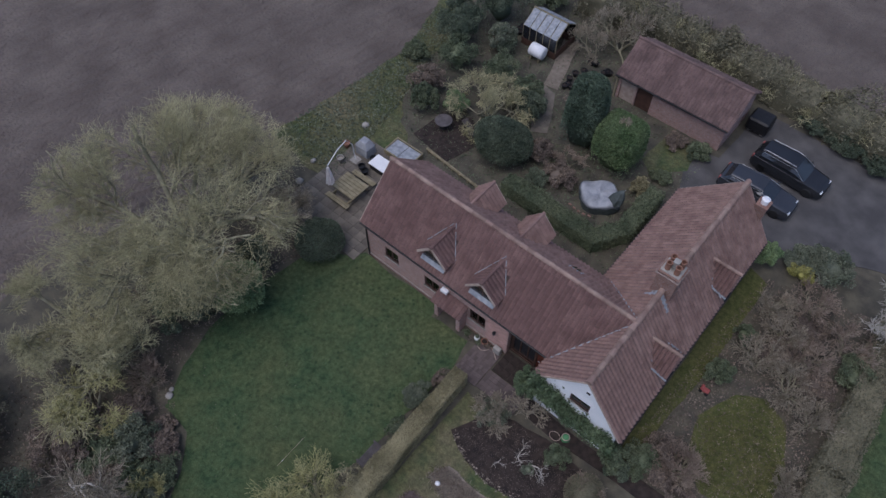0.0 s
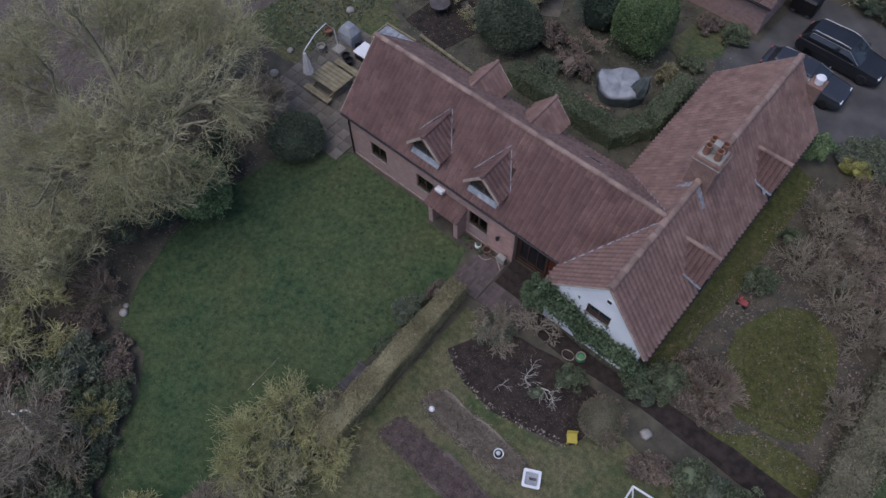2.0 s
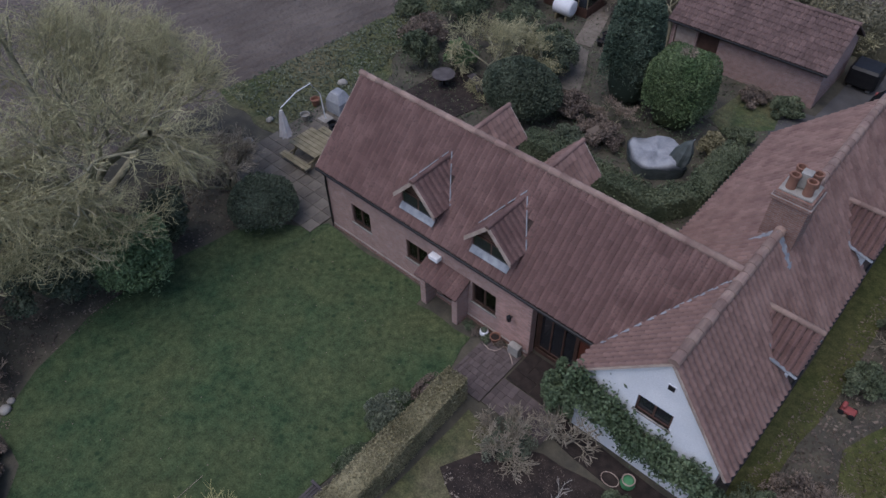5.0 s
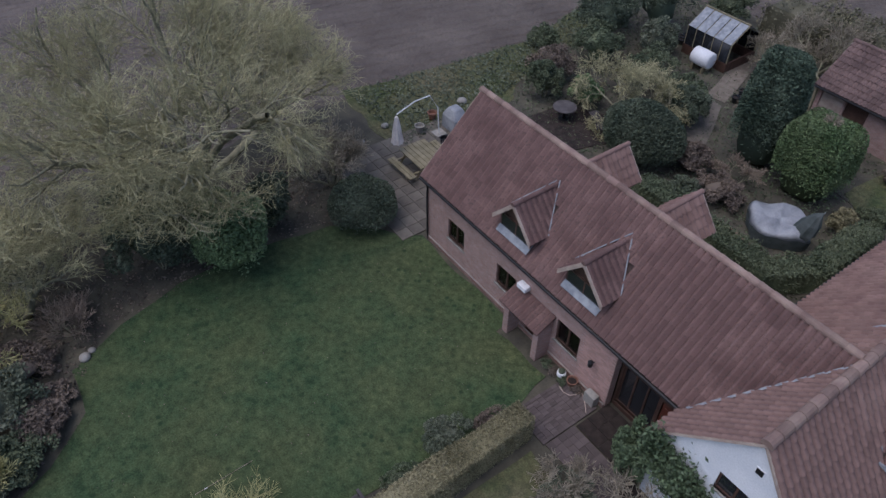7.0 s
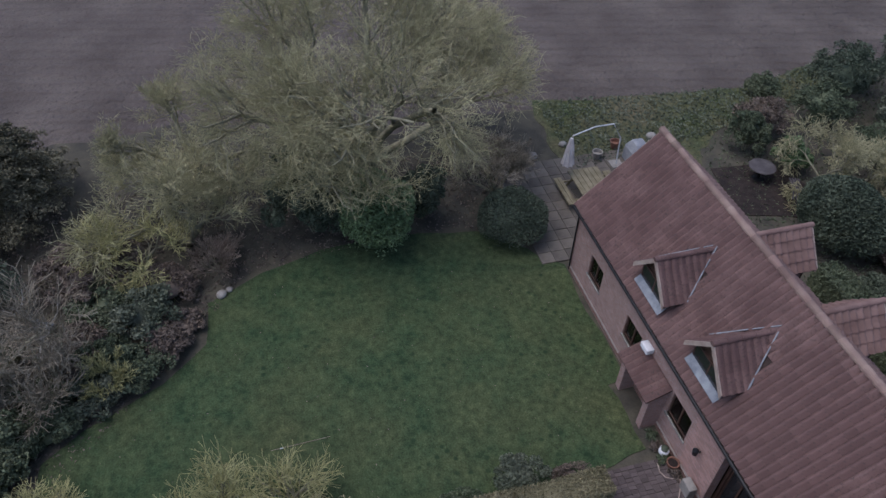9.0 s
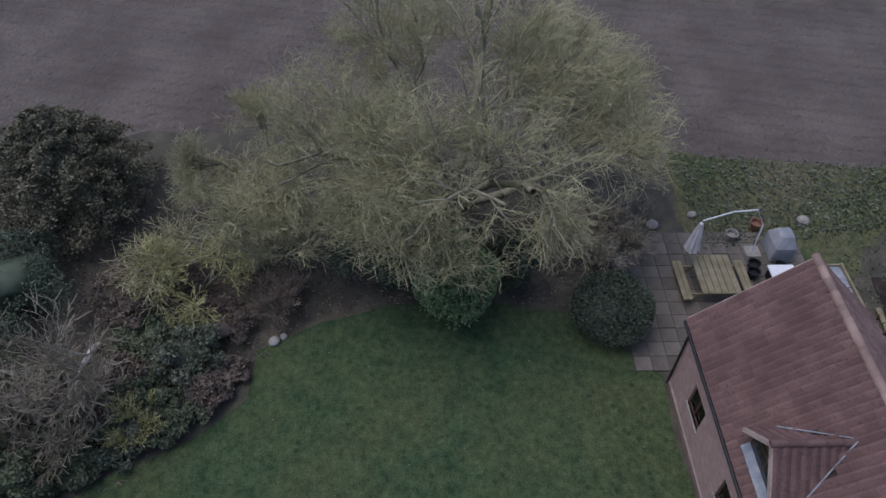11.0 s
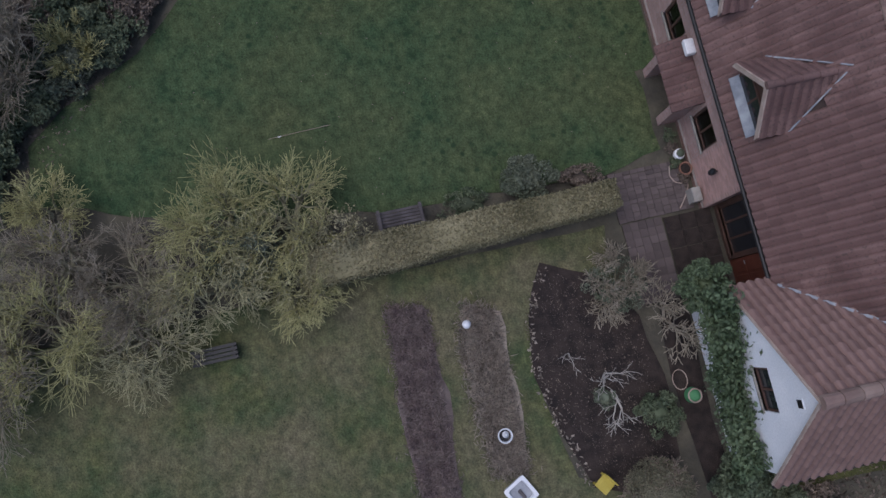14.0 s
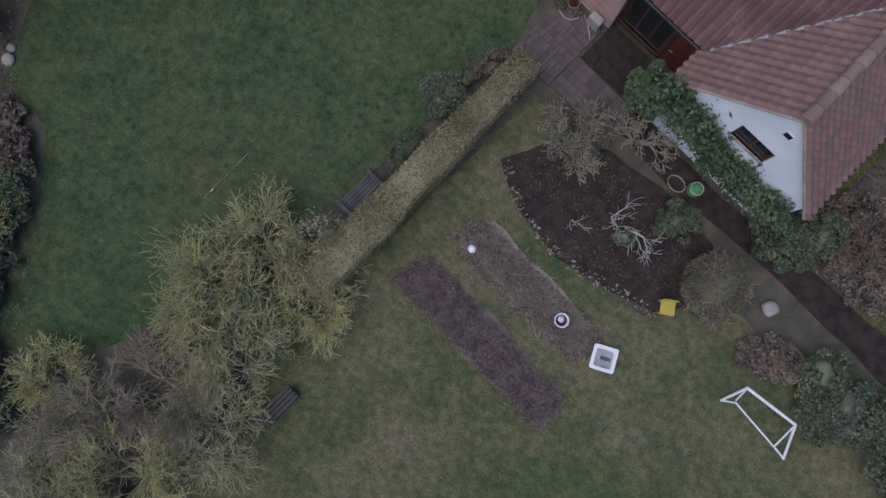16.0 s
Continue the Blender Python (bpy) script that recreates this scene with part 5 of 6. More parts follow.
# ---- willow clump and hedge south of the lawn ----
for i, (bx_, by_, bh_, tw_) in enumerate([(7.9, -14.0, 3.4, "yellowtwig"), (8.2, -12.1, 3.2, "yellowtwig"), (9.1, -12.8, 2.8, "lichen"), (9.6, -14.6, 3.0, "lichen"), (10.0, -12.0, 2.4, "yellowtwig"), (9.2, -16.6, 3.0, "greytwig"), (10.6, -16.8, 2.8, "lichen"), (8.0, -18.6, 2.8, "greytwig"), (10.2, -19.0, 3.4, "yellowtwig"), (6.4, -18.8, 2.0, "yellowtwig"), (11.0, -20.8, 3.2, "greytwig"), (8.6, -21, 3.2, "lichen")]):
    bare_tree("willow_shrub", bx_, by_, bh_, {"yellowtwig": "yellow-green twigged willow shrub", "lichen": "olive bare shrub in the clump", "greytwig": "grey-brown bare shrub in the clump"}[tw_], "shrub", tw_, stems=8, depth=3, spread=0.75, lift=0.25, lean=0.75, seed=80 + i, group="willow clump", thin=0.008, fork=3)
bush("osier_bush", 8.9, -10.9, 1.1, 1.1, 1.9, "leafhedge", "loose olive bush at the hedge end", 1600, 0.06, 61, core=False, amp=0.5)
bush("osier_bush", 9.0, -13.4, 1.2, 1.3, 1.6, "leafgrey", "grey-green undergrowth in the willow clump", 5000, 0.06, 62, core=False, amp=0.5)
hedge("clipped_hedge", [(9.72, -11.5), (9.5, -3.0)], 1.2, 1.25, "leafhedge", "clipped olive-brown hedge beside the lawn", 44000, 0.036, 63, rough=0.045, taper=0.68, core=0.84)
bush("silver_shrub", 8.35, -5.0, 0.7, 1.0, 0.9, "leafgrey", "silvery variegated shrub before the hedge", 3500, 0.06, 64, amp=0.4)
bush("low_shrub", 8.7, -3.4, 0.45, 0.7, 0.6, "leafbrown", "low bronze shrub before the hedge", 1500, 0.05, 65)
bush("low_shrub", 8.7, -7.0, 0.5, 0.8, 0.5, "leafmid", "low green shrub before the hedge", 1500, 0.05, 66)

# ---- soil bed, gable and front garden ----
bare_tree("bare_shrub", 12.0, -3.1, 1.9, "bare grey shrub over green undergrowth", "shrub", "greytwig", stems=6, depth=3, seed=101, lean=0.9, spread=0.8)
bush("lavender_bush", 12.1, -3.2, 0.8, 0.9, 0.9, "leafgrey", "grey-green shrub at the soil bed", 3000, 0.05, 67, core=False)
bare_tree("dead_shrub", 13.4, -1.9, 2.4, "pale dead shrub beside the path", "shrub", "greytwig", "greytwig", stems=2, depth=3, seed=102, lean=0.5, r=0.05)
bare_tree("stag_branch_tree", 14.9, -4.1, 2.2, "small pale bare fruit tree in the soil bed", "tree", "paletwig", "paletwig", stems=2, depth=3, seed=103, lean=1.2, spread=0.8, r=0.045, fork=2, thin=0.009)
bare_tree("bare_sapling", 13.6, -4.9, 1.4, "small pale bare sapling", "tree", "paletwig", "paletwig", depth=2, seed=104, lean=1.4, r=0.025, fork=2, thin=0.008)
bush("euphorbia", 15.9, -2.9, 0.7, 0.7, 0.9, "leafmid", "green shrub in the soil bed", 2500, 0.07, 68)
bush("euphorbia", 15.2, -4.3, 0.35, 0.35, 0.4, "leafgrey", "small pale green plant in the soil bed", 700, 0.05, 69)
bare_tree("hydrangea", 18.0, -3.6, 1.7, "round tan bare bush by the soil bed", "shrub", "browntwig", stems=12, depth=3, seed=105, lean=0.9, spread=0.7)
bush("tan_bush", 18.0, -3.6, 0.98, 0.98, 1.4, "leafolive", "dense round tan bush by the soil bed", 6000, 0.04, 70, amp=0.12)
for i, (bx_, by_, br_, bh_, bm_) in enumerate([(20.9, -3.8, 0.8, 0.8, "leafbrown"), (22.0, -3.2, 0.9, 1.0, "leafmid"), (23.2, -3.4, 1.1, 1.2, "leafgrey"), (24.6, -3.2, 1.2, 1.4, "leafmid"), (26, -3.8, 1.3, 1.4, "leafmid"), (19.2, -0.2, 0.9, 1.1, "leafmid"), (19.9, 1.0, 1.0, 1.1, "leafbrown"), (18.5, -1.5, 0.7, 1.2, "leafdark"), (20.3, -4.1, 0.6, 0.6, "leafbrown"), (22.7, -4.1, 0.9, 0.9, "leafmid"), (23.9, -2.95, 0.8, 1.0, "leafmid"), (20.4, -0.35, 0.8, 0.7, "leafbrown"), (21.5, -0.25, 0.8, 0.6, "leafbrown"), (19.3, -0.9, 0.6, 0.6, "leafmid")]):
    bush("path_shrub", bx_, by_, br_, br_, bh_, bm_, {"leafbrown": "reddish brown shrub by the path", "leafmid": "green shrub by the earth path", "leafgrey": "grey-green shrub by the earth path", "leafdark": "dark shrub at the cottage corner"}[bm_], 2600, 0.075, 110 + i, group="shrubs along the path", amp=0.4)
bare_tree("buddleia", 20.9, 0.6, 2.0, "pale brown bare bush at the oval lawn", "shrub", "browntwig", stems=12, depth=3, seed=120, lean=0.9, spread=0.6)
for i, (bx_, by_, bh_, tw_, br_) in enumerate([(20.3, 12.2, 2.2, "greytwig", 1), (21.6, 11.0, 2.2, "greytwig", 1), (23.3, 10.4, 2.4, "browntwig", 1), (21.2, 8.6, 2.2, "greytwig", 1), (23.2, 8.0, 2.4, "greytwig", 1), (22.0, 13.6, 2.4, "browntwig", 1), (24.6, 12.2, 2.6, "browntwig", 1), (25.0, 7.2, 2.2, "greytwig", 1)]):
    bare_tree("border_bush", bx_, by_, bh_, {"greytwig": "grey bare border bush", "browntwig": "brown bare border bush"}[tw_], "shrub", tw_, stems=6, depth=3, seed=130 + i, lean=0.9, spread=0.7, group="bare bushes east of the cottage", fork=3)
for i, (bx_, by_, br_, bh_, bm_) in enumerate([(19.9, 6.6, 0.8, 1.1, "leafmid"), (19.9, 9.6, 0.7, 1.0, "leafmid"), (20.6, 15.4, 0.75, 1.0, "leafyellow"), (21.7, 16.6, 1.5, 1.5, "leafgrey"), (19.9, 16.3, 0.9, 1.1, "leafgrey"), (20.9, 16.9, 1.0, 1.2, "leafgrey"), (22.6, 12.2, 1.0, 0.9, "leafbrown"), (24.2, 9.2, 1.0, 0.9, "leafbrown"), (18.5, 15.0, 0.7, 1.9, "leafgreen"), (25.6, 11, 1.2, 1.3, "leafmid"), (22, 9.8, 1.2, 0.9, "leafbrown")]):
    bush("front_shrub", bx_, by_, br_, br_, bh_, bm_, {"leafbrown": "brown leafy shrub in the border", "leafmid": "dark green shrub in the border", "leafgrey": "grey-green shrub by the drive", "leafyellow": "golden variegated shrub by the drive", "leafgreen": "green shrub at the end chimney"}[bm_], 4000, 0.08, 150 + i, group="shrubs east of the cottage", amp=0.4)
bare_tree("acer", 25.6, 3.2, 1.8, "low grey bare shrub with spreading twigs", "shrub", "greytwig", stems=8, depth=3, seed=140, lean=1.2, spread=0.6)
bare_tree("lane_tree", 25.6, 15.0, 5.0, "pale bare tree by the drive", "tree", "paletwig", stems=2, depth=4, seed=141, lean=0.5)
hedge("lane_hedge", [(26.95, -3), (26.75, 5), (26.45, 11.5), (26.1, 14.6)], 1.6, 1.3, "leafolive", "flat-topped grey-brown hedge along the lane", 26000, 0.055, 142, rough=0.1)
scatter("front_lawn_tufts", [(20.6, 3.9), (22.5, 6.6), (24.7, 4), (24.8, 1.5), (22.4, 0.8)], 6000, 0.045, "moss", "mossy grass tufts", 143, 0.06)

# ---- ivy on the white gable ----
iv = base("ivy", (13.0, -1.1, 0), "green ivy climbing across the white gable", "climber")
gi = np.random.default_rng(5)
k = 11000
u = gi.random(k) ** 1.15
cx_, cz_ = 12.9 + 5.0 * u, 2.55 - 0.95 * u + 0.16 * np.sin(u * 9) + 0.12 * np.sin(u * 23)
half_ = 0.82 - 0.3 * u + 0.12 * np.sin(u * 31)
pz = cz_ + gi.normal(size=k) * 0.5 * half_
pts_ = np.stack([cx_ + gi.normal(size=k) * 0.1, -1.1 - gi.random(k) ** 1.3 * 0.55, np.maximum(pz, 0.05)], axis=1)
leaves("foliage", pts_, 0.075, "ivyleaf", iv, 6)
part("stem", Mesh().tube([(13.1, -1.1, 0), (13.1, -1.09, 1.4), (14, -1.09, 2.5), (16, -1.09, 2.0), (17.7, -1.09, 1.4)], [0.05, 0.04, 0.03, 0.02, 0.01], 5), "bark", iv)
bush("gable_shrub", 12.65, -1.15, 0.75, 0.7, 3.0, "ivyleaf", "ivy mound at the gable corner", 4500, 0.08, 72, amp=0.5)
bush("gable_shrub", 18.2, -1.2, 0.95, 0.75, 1.9, "leafmid", "dark green shrub at the gable corner", 3000, 0.08, 73)

# ---- back garden ----
hedge("box_hedge", [(3.4, 9.5), (9.9, 9.3), (11.0, 11), (11.0, 14.6)], 1.1, 1.3, "leafmid", "dark clipped hedge round the covered seat", 22000, 0.055, 160)
bush("conifer", 4.6, 16.0, 1.3, 1.3, 5.8, "leafblue", "tall columnar blue-green conifer", 18000, 0.09, 161, 3.0, category="tree", amp=0.15)
bush("clipped_bush", 7.3, 15.9, 1.5, 1.5, 3.8, "leafbright", "large clipped bright green bush", 20000, 0.075, 162, 4.5, category="tree", amp=0.08)
bare_tree("dead_sprig", 7.3, 15.9, 0.6, "bare grey sprigs growing through the clipped bush", "shrub", "greytwig", stems=10, depth=2, seed=163, lean=2.5, z=3.85)
bush("yew_dome", 1.2, 11.6, 1.9, 1.8, 3.0, "leafdark", "dark domed evergreen behind the cottage", 16000, 0.08, 164, amp=0.15)
bare_tree("weeping_tree", -1.6, 13.8, 4.4, "pale weeping bare tree in the back garden", "tree", "lichen", stems=4, depth=5, spread=1.0, lift=-0.5, lean=0.7, seed=165, r=0.12, thin=0.011)
for i, (bx_, by_, br_, bh_, bm_) in enumerate([(-5.6, 11.6, 1.0, 2.4, "leafmid"), (-6.8, 13.2, 1.3, 2.0, "leafbrown"), (-8.2, 18.6, 1.8, 3.6, "leafdark"), (-6.6, 16.4, 1.6, 2.6, "leafmid"), (-3.4, 17.6, 1.4, 2.0, "leafmid"), (0.6, 15.6, 1.3, 2.3, "leafdark"), (-0.6, 17.0, 1.3, 1.9, "leafmid"), (3.2, 13.0, 1.1, 1.3, "leafbrown"), (5.4, 12.2, 1.2, 1.2, "leafbrown"), (4.4, 11.2, 0.8, 0.9, "leafgrey"), (-5.2, 20.0, 1.3, 2.2, "leafgrey"), (-7.6, 22.6, 2.2, 5.0, "leafdark"), (-5.6, 26.5, 1.8, 3.0, "leafmid"), (-9.6, 15.2, 1.0, 1.4, "leafmid"), (10.4, 16.6, 0.7, 0.7, "leafmid"), (9.6, 20.0, 0.8, 0.8, "leafbrown"), (11.2, 20.2, 0.9, 0.8, "leafmid"), (-3.8, 12.9, 0.9, 1.6, "leafgreen"), (9.9, 14.8, 0.7, 1.1, "leafhedge"), (-9.6, 20.5, 1.4, 2.6, "leafdark")]):
    bush("garden_shrub", bx_, by_, br_, br_, bh_, bm_, {"leafbrown": "brown winter shrub in the back garden", "leafmid": "green shrub in the back garden", "leafgrey": "grey-green shrub in the back garden", "leafdark": "dark evergreen in the back garden", "leafgreen": "bright yellow-green garden shrub", "leafhedge": "tan clipped garden shrub"}[bm_], 3900, 0.095, 170 + i, group="back garden shrubs", amp=0.4)
for i, (bx_, by_, bh_) in enumerate([(1.4, 25.6, 4.6), (0.4, 23.4, 3.2), (2.6, 24.6, 3.6), (5.2, 13.8, 1.8), (2.6, 17.6, 1.8)]):
    bare_tree("fruit_tree", bx_, by_, bh_, "pale bare fruit tree in the back garden", "tree", "greytwig" if i < 3 else "browntwig", stems=2, depth=4, seed=190 + i, lean=0.5, group="bare trees in the back garden")
hedge("field_hedge", [(-3, 28.6), (8, 28.9), (16, 28.4), (24, 28.0), (40, 28.2)], 2.6, 2.3, "leafolive", "tall untrimmed olive hedge along the field", 34000, 0.1, 195, rough=0.3)
for i in range(9):
    bare_tree("hedge_shrub", 0.5 + i * 3.1, 28.4 + 0.5 * math.sin(i * 2.1), 3.4, "bare thorn in the field hedge", "shrub", "lichen", stems=4, depth=3, seed=200 + i, lean=0.8, group="field hedge thorns")
for i, (bx_, by_) in enumerate([(16.4, 27.0), (18.6, 26.6), (21, 26.4)]):
    bush("drive_shrub", bx_, by_, 1.3, 0.9, 1.3, "leafdark", "dark shrub at the drive edge", 4000, 0.08, 215 + i, group="drive shrubs")


# ---- outbuilding ----
gb = base("garage", (8, 22.5, 0), "low brick outbuilding with a pantile roof", "outbuilding")
GX0, GX1, GYF, GYB, GR, GE = 3.9, 12.0, 21.3, 25.6, 3.75, 2.15
wall(gb, 0, GYF, 0.22, GX0, GX1, 0, GE, [(4.1, 0.0, 5.3, 2.0), (5.4, 0, 6.6, 2.0)], "brick", "pink brick front wall")
wall(gb, 0, GYB, -0.22, GX0, GX1, 0, GE, [], "brick")
for gx, t in ((GX0, 0.22), (GX1, -0.22)):
    part("gable", Mesh().prism([(GYF + 0.22, 0), (GYB - 0.22, 0), (GYB - 0.22, GE), (23.45, GR - 0.15), (GYF + 0.22, GE)], 0, gx, gx + t), "brick", gb)
part("door", Mesh().box(4.12, GYF + 0.1, 0.02, 5.28, GYF + 0.15, 1.98), "barge", gb, "pale weathered plank door", bevel=0.01)
part("door", Mesh().box(5.42, GYF + 0.1, 0.02, 6.58, GYF + 0.15, 1.98), "wood", gb, "dark brown plank door", bevel=0.01)
gup = Vector((0, 23.45 - GYF + 0.25, GR - GE))
for s in (1, -1):
    y0 = 23.45 - s * gup.y
    r = slab("roof", [(GX0 - 0.2, y0, GE), (GX1 + 0.2, y0, GE), (GX1 + 0.2, 23.45, GR), (GX0 - 0.2, 23.45, GR)], 0.07, "felt", gb)
    slope(r, (GX0 - 0.22, y0, GE), (1, 0, 0), (0, s * gup.y, gup.z), GX1 - GX0 + 0.44, gup.length, "tileold", shape="tile2")
    gutter(gb, (GX0 - 0.2, y0 - s * 0.06, GE - 0.04), (GX1 + 0.2, y0 - s * 0.06, GE - 0.04))
ridge_run(r, (GX0 - 0.25, 23.45, GR + 0.05), (GX1 + 0.25, 23.45, GR + 0.05), "tileold", 0.11)
part("post", Mesh().box(3.75, GYF - 0.1, 0, 3.87, GYF + 0.02, 2.1), "oldwood", gb)
rb_ = base("oil_tank", (13, 24.8, 0), "dark oil tank beside the outbuilding", "tank")
part("tank", Mesh().box(12.4, 24.2, 0.25, 13.9, 25.6, 1.3), "black", rb_, bevel=0.12)
for xx in (12.6, 13.5):
    part("block", Mesh().box(xx, 24.4, 0, xx + 0.2, 25.4, 0.25), "stone", rb_)


# ---- cars ----
def car(x, y, length, width, h, paint, label, estate, yaw=0.0):
    """A car at the origin pointing along +x, then set in place."""
    c = base("car", (0, 0, 0), label, "car", "cars on the drive")
    L, W = length, width / 2

    def skin(name, secs, material, parent, lab=""):
        rings = []
        for sx, w, z0, z1, tuck in secs:
            rings.append([(sx, -w, z0), (sx, -w * 1.0, (z0 + z1) / 2), (sx, -w * tuck, z1 - 0.04), (sx, -w * tuck * 0.85, z1), (sx, w * tuck * 0.85, z1), (sx, w * tuck, z1 - 0.04), (sx, w, (z0 + z1) / 2), (sx, w, z0)])
        return part(name, Mesh().rings(rings), material, parent, lab, smooth=False, bevel=0.0)
    f, b = L / 2, -L / 2
    body = skin("body", [(b, W * 0.82, 0.35, 0.8, 0.95), (b + 0.12, W * 0.94, 0.28, 0.98, 0.94), (b + 0.6, W, 0.25, 1.0, 0.93), (0.2, W, 0.24, 0.98, 0.92), (f - 1.3, W, 0.24, 0.96, 0.92), (f - 0.35, W * 0.94, 0.26, 0.84, 0.92), (f - 0.06, W * 0.82, 0.3, 0.72, 0.9), (f, W * 0.7, 0.36, 0.6, 0.9)], paint, c)
    rear = b + (0.12 if estate else 0.3)
    skin("glasshouse", [(rear, W * 0.84, 0.95, 1.0, 0.96), (rear + 0.42, W * 0.88, 0.95, h - 0.1, 0.82), (-0.2, W * 0.9, 0.95, h - 0.06, 0.8), (0.35, W * 0.9, 0.95, h - 0.1, 0.8), (1.12, W * 0.88, 0.94, 0.97, 0.94)], "glass", body, "dark tinted windows")
    skin("roof", [(rear + 0.34, W * 0.68, h - 0.1, h - 0.06, 0.96), (-0.2, W * 0.74, h - 0.08, h, 0.94), (0.3, W * 0.72, h - 0.1, h - 0.05, 0.94)], paint, body)
    for s in (-1, 1):
        part("window_trim", Mesh().tube([(rear + 0.3, s * W * 0.86, 1.03), (rear + 0.5, s * W * 0.76, h - 0.12), (0.3, s * W * 0.75, h - 0.12), (1.05, s * W * 0.88, 1.0)], 0.018, 5), "metal", body, "bright window trim")
        part("headlight", Mesh().box(f - 0.35, s * W * 0.62 - 0.16, 0.6, f - 0.1, s * W * 0.62 + 0.16, 0.76), "plastic", body, bevel=0.03)
        part("tail_light", Mesh().box(b + 0.02, s * W * 0.74 - 0.1, 0.72, b + 0.16, s * W * 0.74 + 0.1, 0.96), "red", body, bevel=0.02)
        part("mirror", Mesh().box(0.72, s * (W + 0.08) - 0.08, 0.98, 0.86, s * (W + 0.08) + 0.08, 1.12), paint, body, bevel=0.03)
        if estate:
            part("roof_rail", Mesh().tube([(rear + 0.5, s * W * 0.62, h), (-0.2, s * W * 0.66, h + 0.05), (0.25, s * W * 0.64, h - 0.01)], 0.022, 6), "metal", body, "silver roof rail")
        for wx in (b + 0.85, f - 0.9):
            prof = [(0.2, -0.1), (0.33, -0.1), (0.335, 0.0), (0.33, 0.1), (0.2, 0.1)]
            rings = [[(wx + r * math.cos(k * math.tau / 18), s * (W - 0.1) + d, 0.335 + r * math.sin(k * math.tau / 18)) for k in range(18)] for r, d in prof]
            w = part("wheel", Mesh().rings(rings), "rubber", c, smooth=True)
            rings = [[(wx + r * math.cos(k * math.tau / 10), s * (W - 0.1) + s * d, 0.335 + r * math.sin(k * math.tau / 10)) for k in range(10)] for r, d in ((0.22, 0.06), (0.21, 0.1), (0.06, 0.08))]
            part("rim", Mesh().rings(rings), "metal", w)
    c.matrix_basis = pose(x, y, 0.07, 0, 0, yaw)
    return c


car(15.75, 19.3, 4.9, 1.85, 1.45, "carA", "slate grey hatchback parked on the drive", False, 1)
car(16.6, 22.3, 4.95, 1.9, 1.6, "carB", "graphite estate car with silver roof rails", True, -2)

# ---- greenhouse ----
gh = base("greenhouse", (-3.2, 22.8, 0), "old timber greenhouse with a clouded glass roof", "greenhouse")
ga, gbx, gy0, gy1 = -4.7, -1.6, 21.6, 24.2
part("base_wall", Mesh().box(ga, gy0, 0, gbx, gy0 + 0.12, 0.6), "wood", gh)
part("base_wall", Mesh().box(ga, gy1 - 0.12, 0, gbx, gy1, 0.6), "wood", gh)
part("base_wall", Mesh().box(ga, gy0 + 0.12, 0, ga + 0.12, gy1 - 0.12, 0.6), "wood", gh)
part("base_wall", Mesh().box(gbx - 0.12, gy0 + 0.12, 0, gbx, gy1 - 0.12, 0.6), "wood", gh)
gyc, gz, ge = (gy0 + gy1) / 2, 2.5, 1.7
for xx in np.linspace(ga + 0.05, gbx - 0.05, 6):
    part("rib", Mesh().tube([(xx, gy0 + 0.05, 0.55), (xx, gy0 + 0.05, ge), (xx, gyc, gz), (xx, gy1 - 0.05, ge), (xx, gy1 - 0.05, 0.55)], 0.035, 4), "oldwood", gh)
xs_ = np.linspace(ga + 0.05, gbx - 0.05, 6)
for x0, x1 in zip(xs_, xs_[1:]):
    for y0, y1 in ((gy0, gyc), (gy1, gyc)):
        for k in range(2):
            ya, yb = y0 + (y1 - y0) * k / 2, y0 + (y1 - y0) * (k + 1) / 2
            za, zb = ge + (gz - ge) * k / 2, ge + (gz - ge) * (k + 1) / 2
            q = [(x0 + 0.03, ya, za + 0.03 + 0.01 * k), (x1 - 0.03, ya, za + 0.03 + 0.01 * k), (x1 - 0.03, yb, zb + 0.03), (x0 + 0.03, yb, zb + 0.03)]
            part("pane", Mesh().rings([q, [(a, b, c + 0.012) for a, b, c in q]]), "lead", gh, "clouded glass roof pane")
    part("pane", Mesh().box(x0 + 0.03, gy0 + 0.02, 0.6, x1 - 0.03, gy0 + 0.035, ge), "glass", gh)
    part("pane", Mesh().box(x0 + 0.03, gy1 - 0.035, 0.6, x1 - 0.03, gy1 - 0.02, ge), "glass", gh)
part("ridge_bar", Mesh().box(ga, gyc - 0.05, gz, gbx, gyc + 0.05, gz + 0.08), "oldwood", gh)
tk = base("storage_tank", (-2.6, 20.9, 0), "white plastic tank lying beside the greenhouse", "tank")
rr_ = [[(-3.3 + q, 20.9 + r * math.cos(k * math.tau / 16), 0.75 + r * math.sin(k * math.tau / 16)) for k in range(16)] for q, r in ((0, 0.35), (0.04, 0.48), (0.6, 0.5), (1.16, 0.48), (1.2, 0.35))]
part("barrel", Mesh().rings(rr_), "plastic", tk, smooth=True)
for xx in (-3.1, -2.4):
    part("cradle", Mesh().box(xx, 20.5, 0.03, xx + 0.12, 21.3, 0.35), "oldwood", tk)
rng = random.Random(4)
pm = None
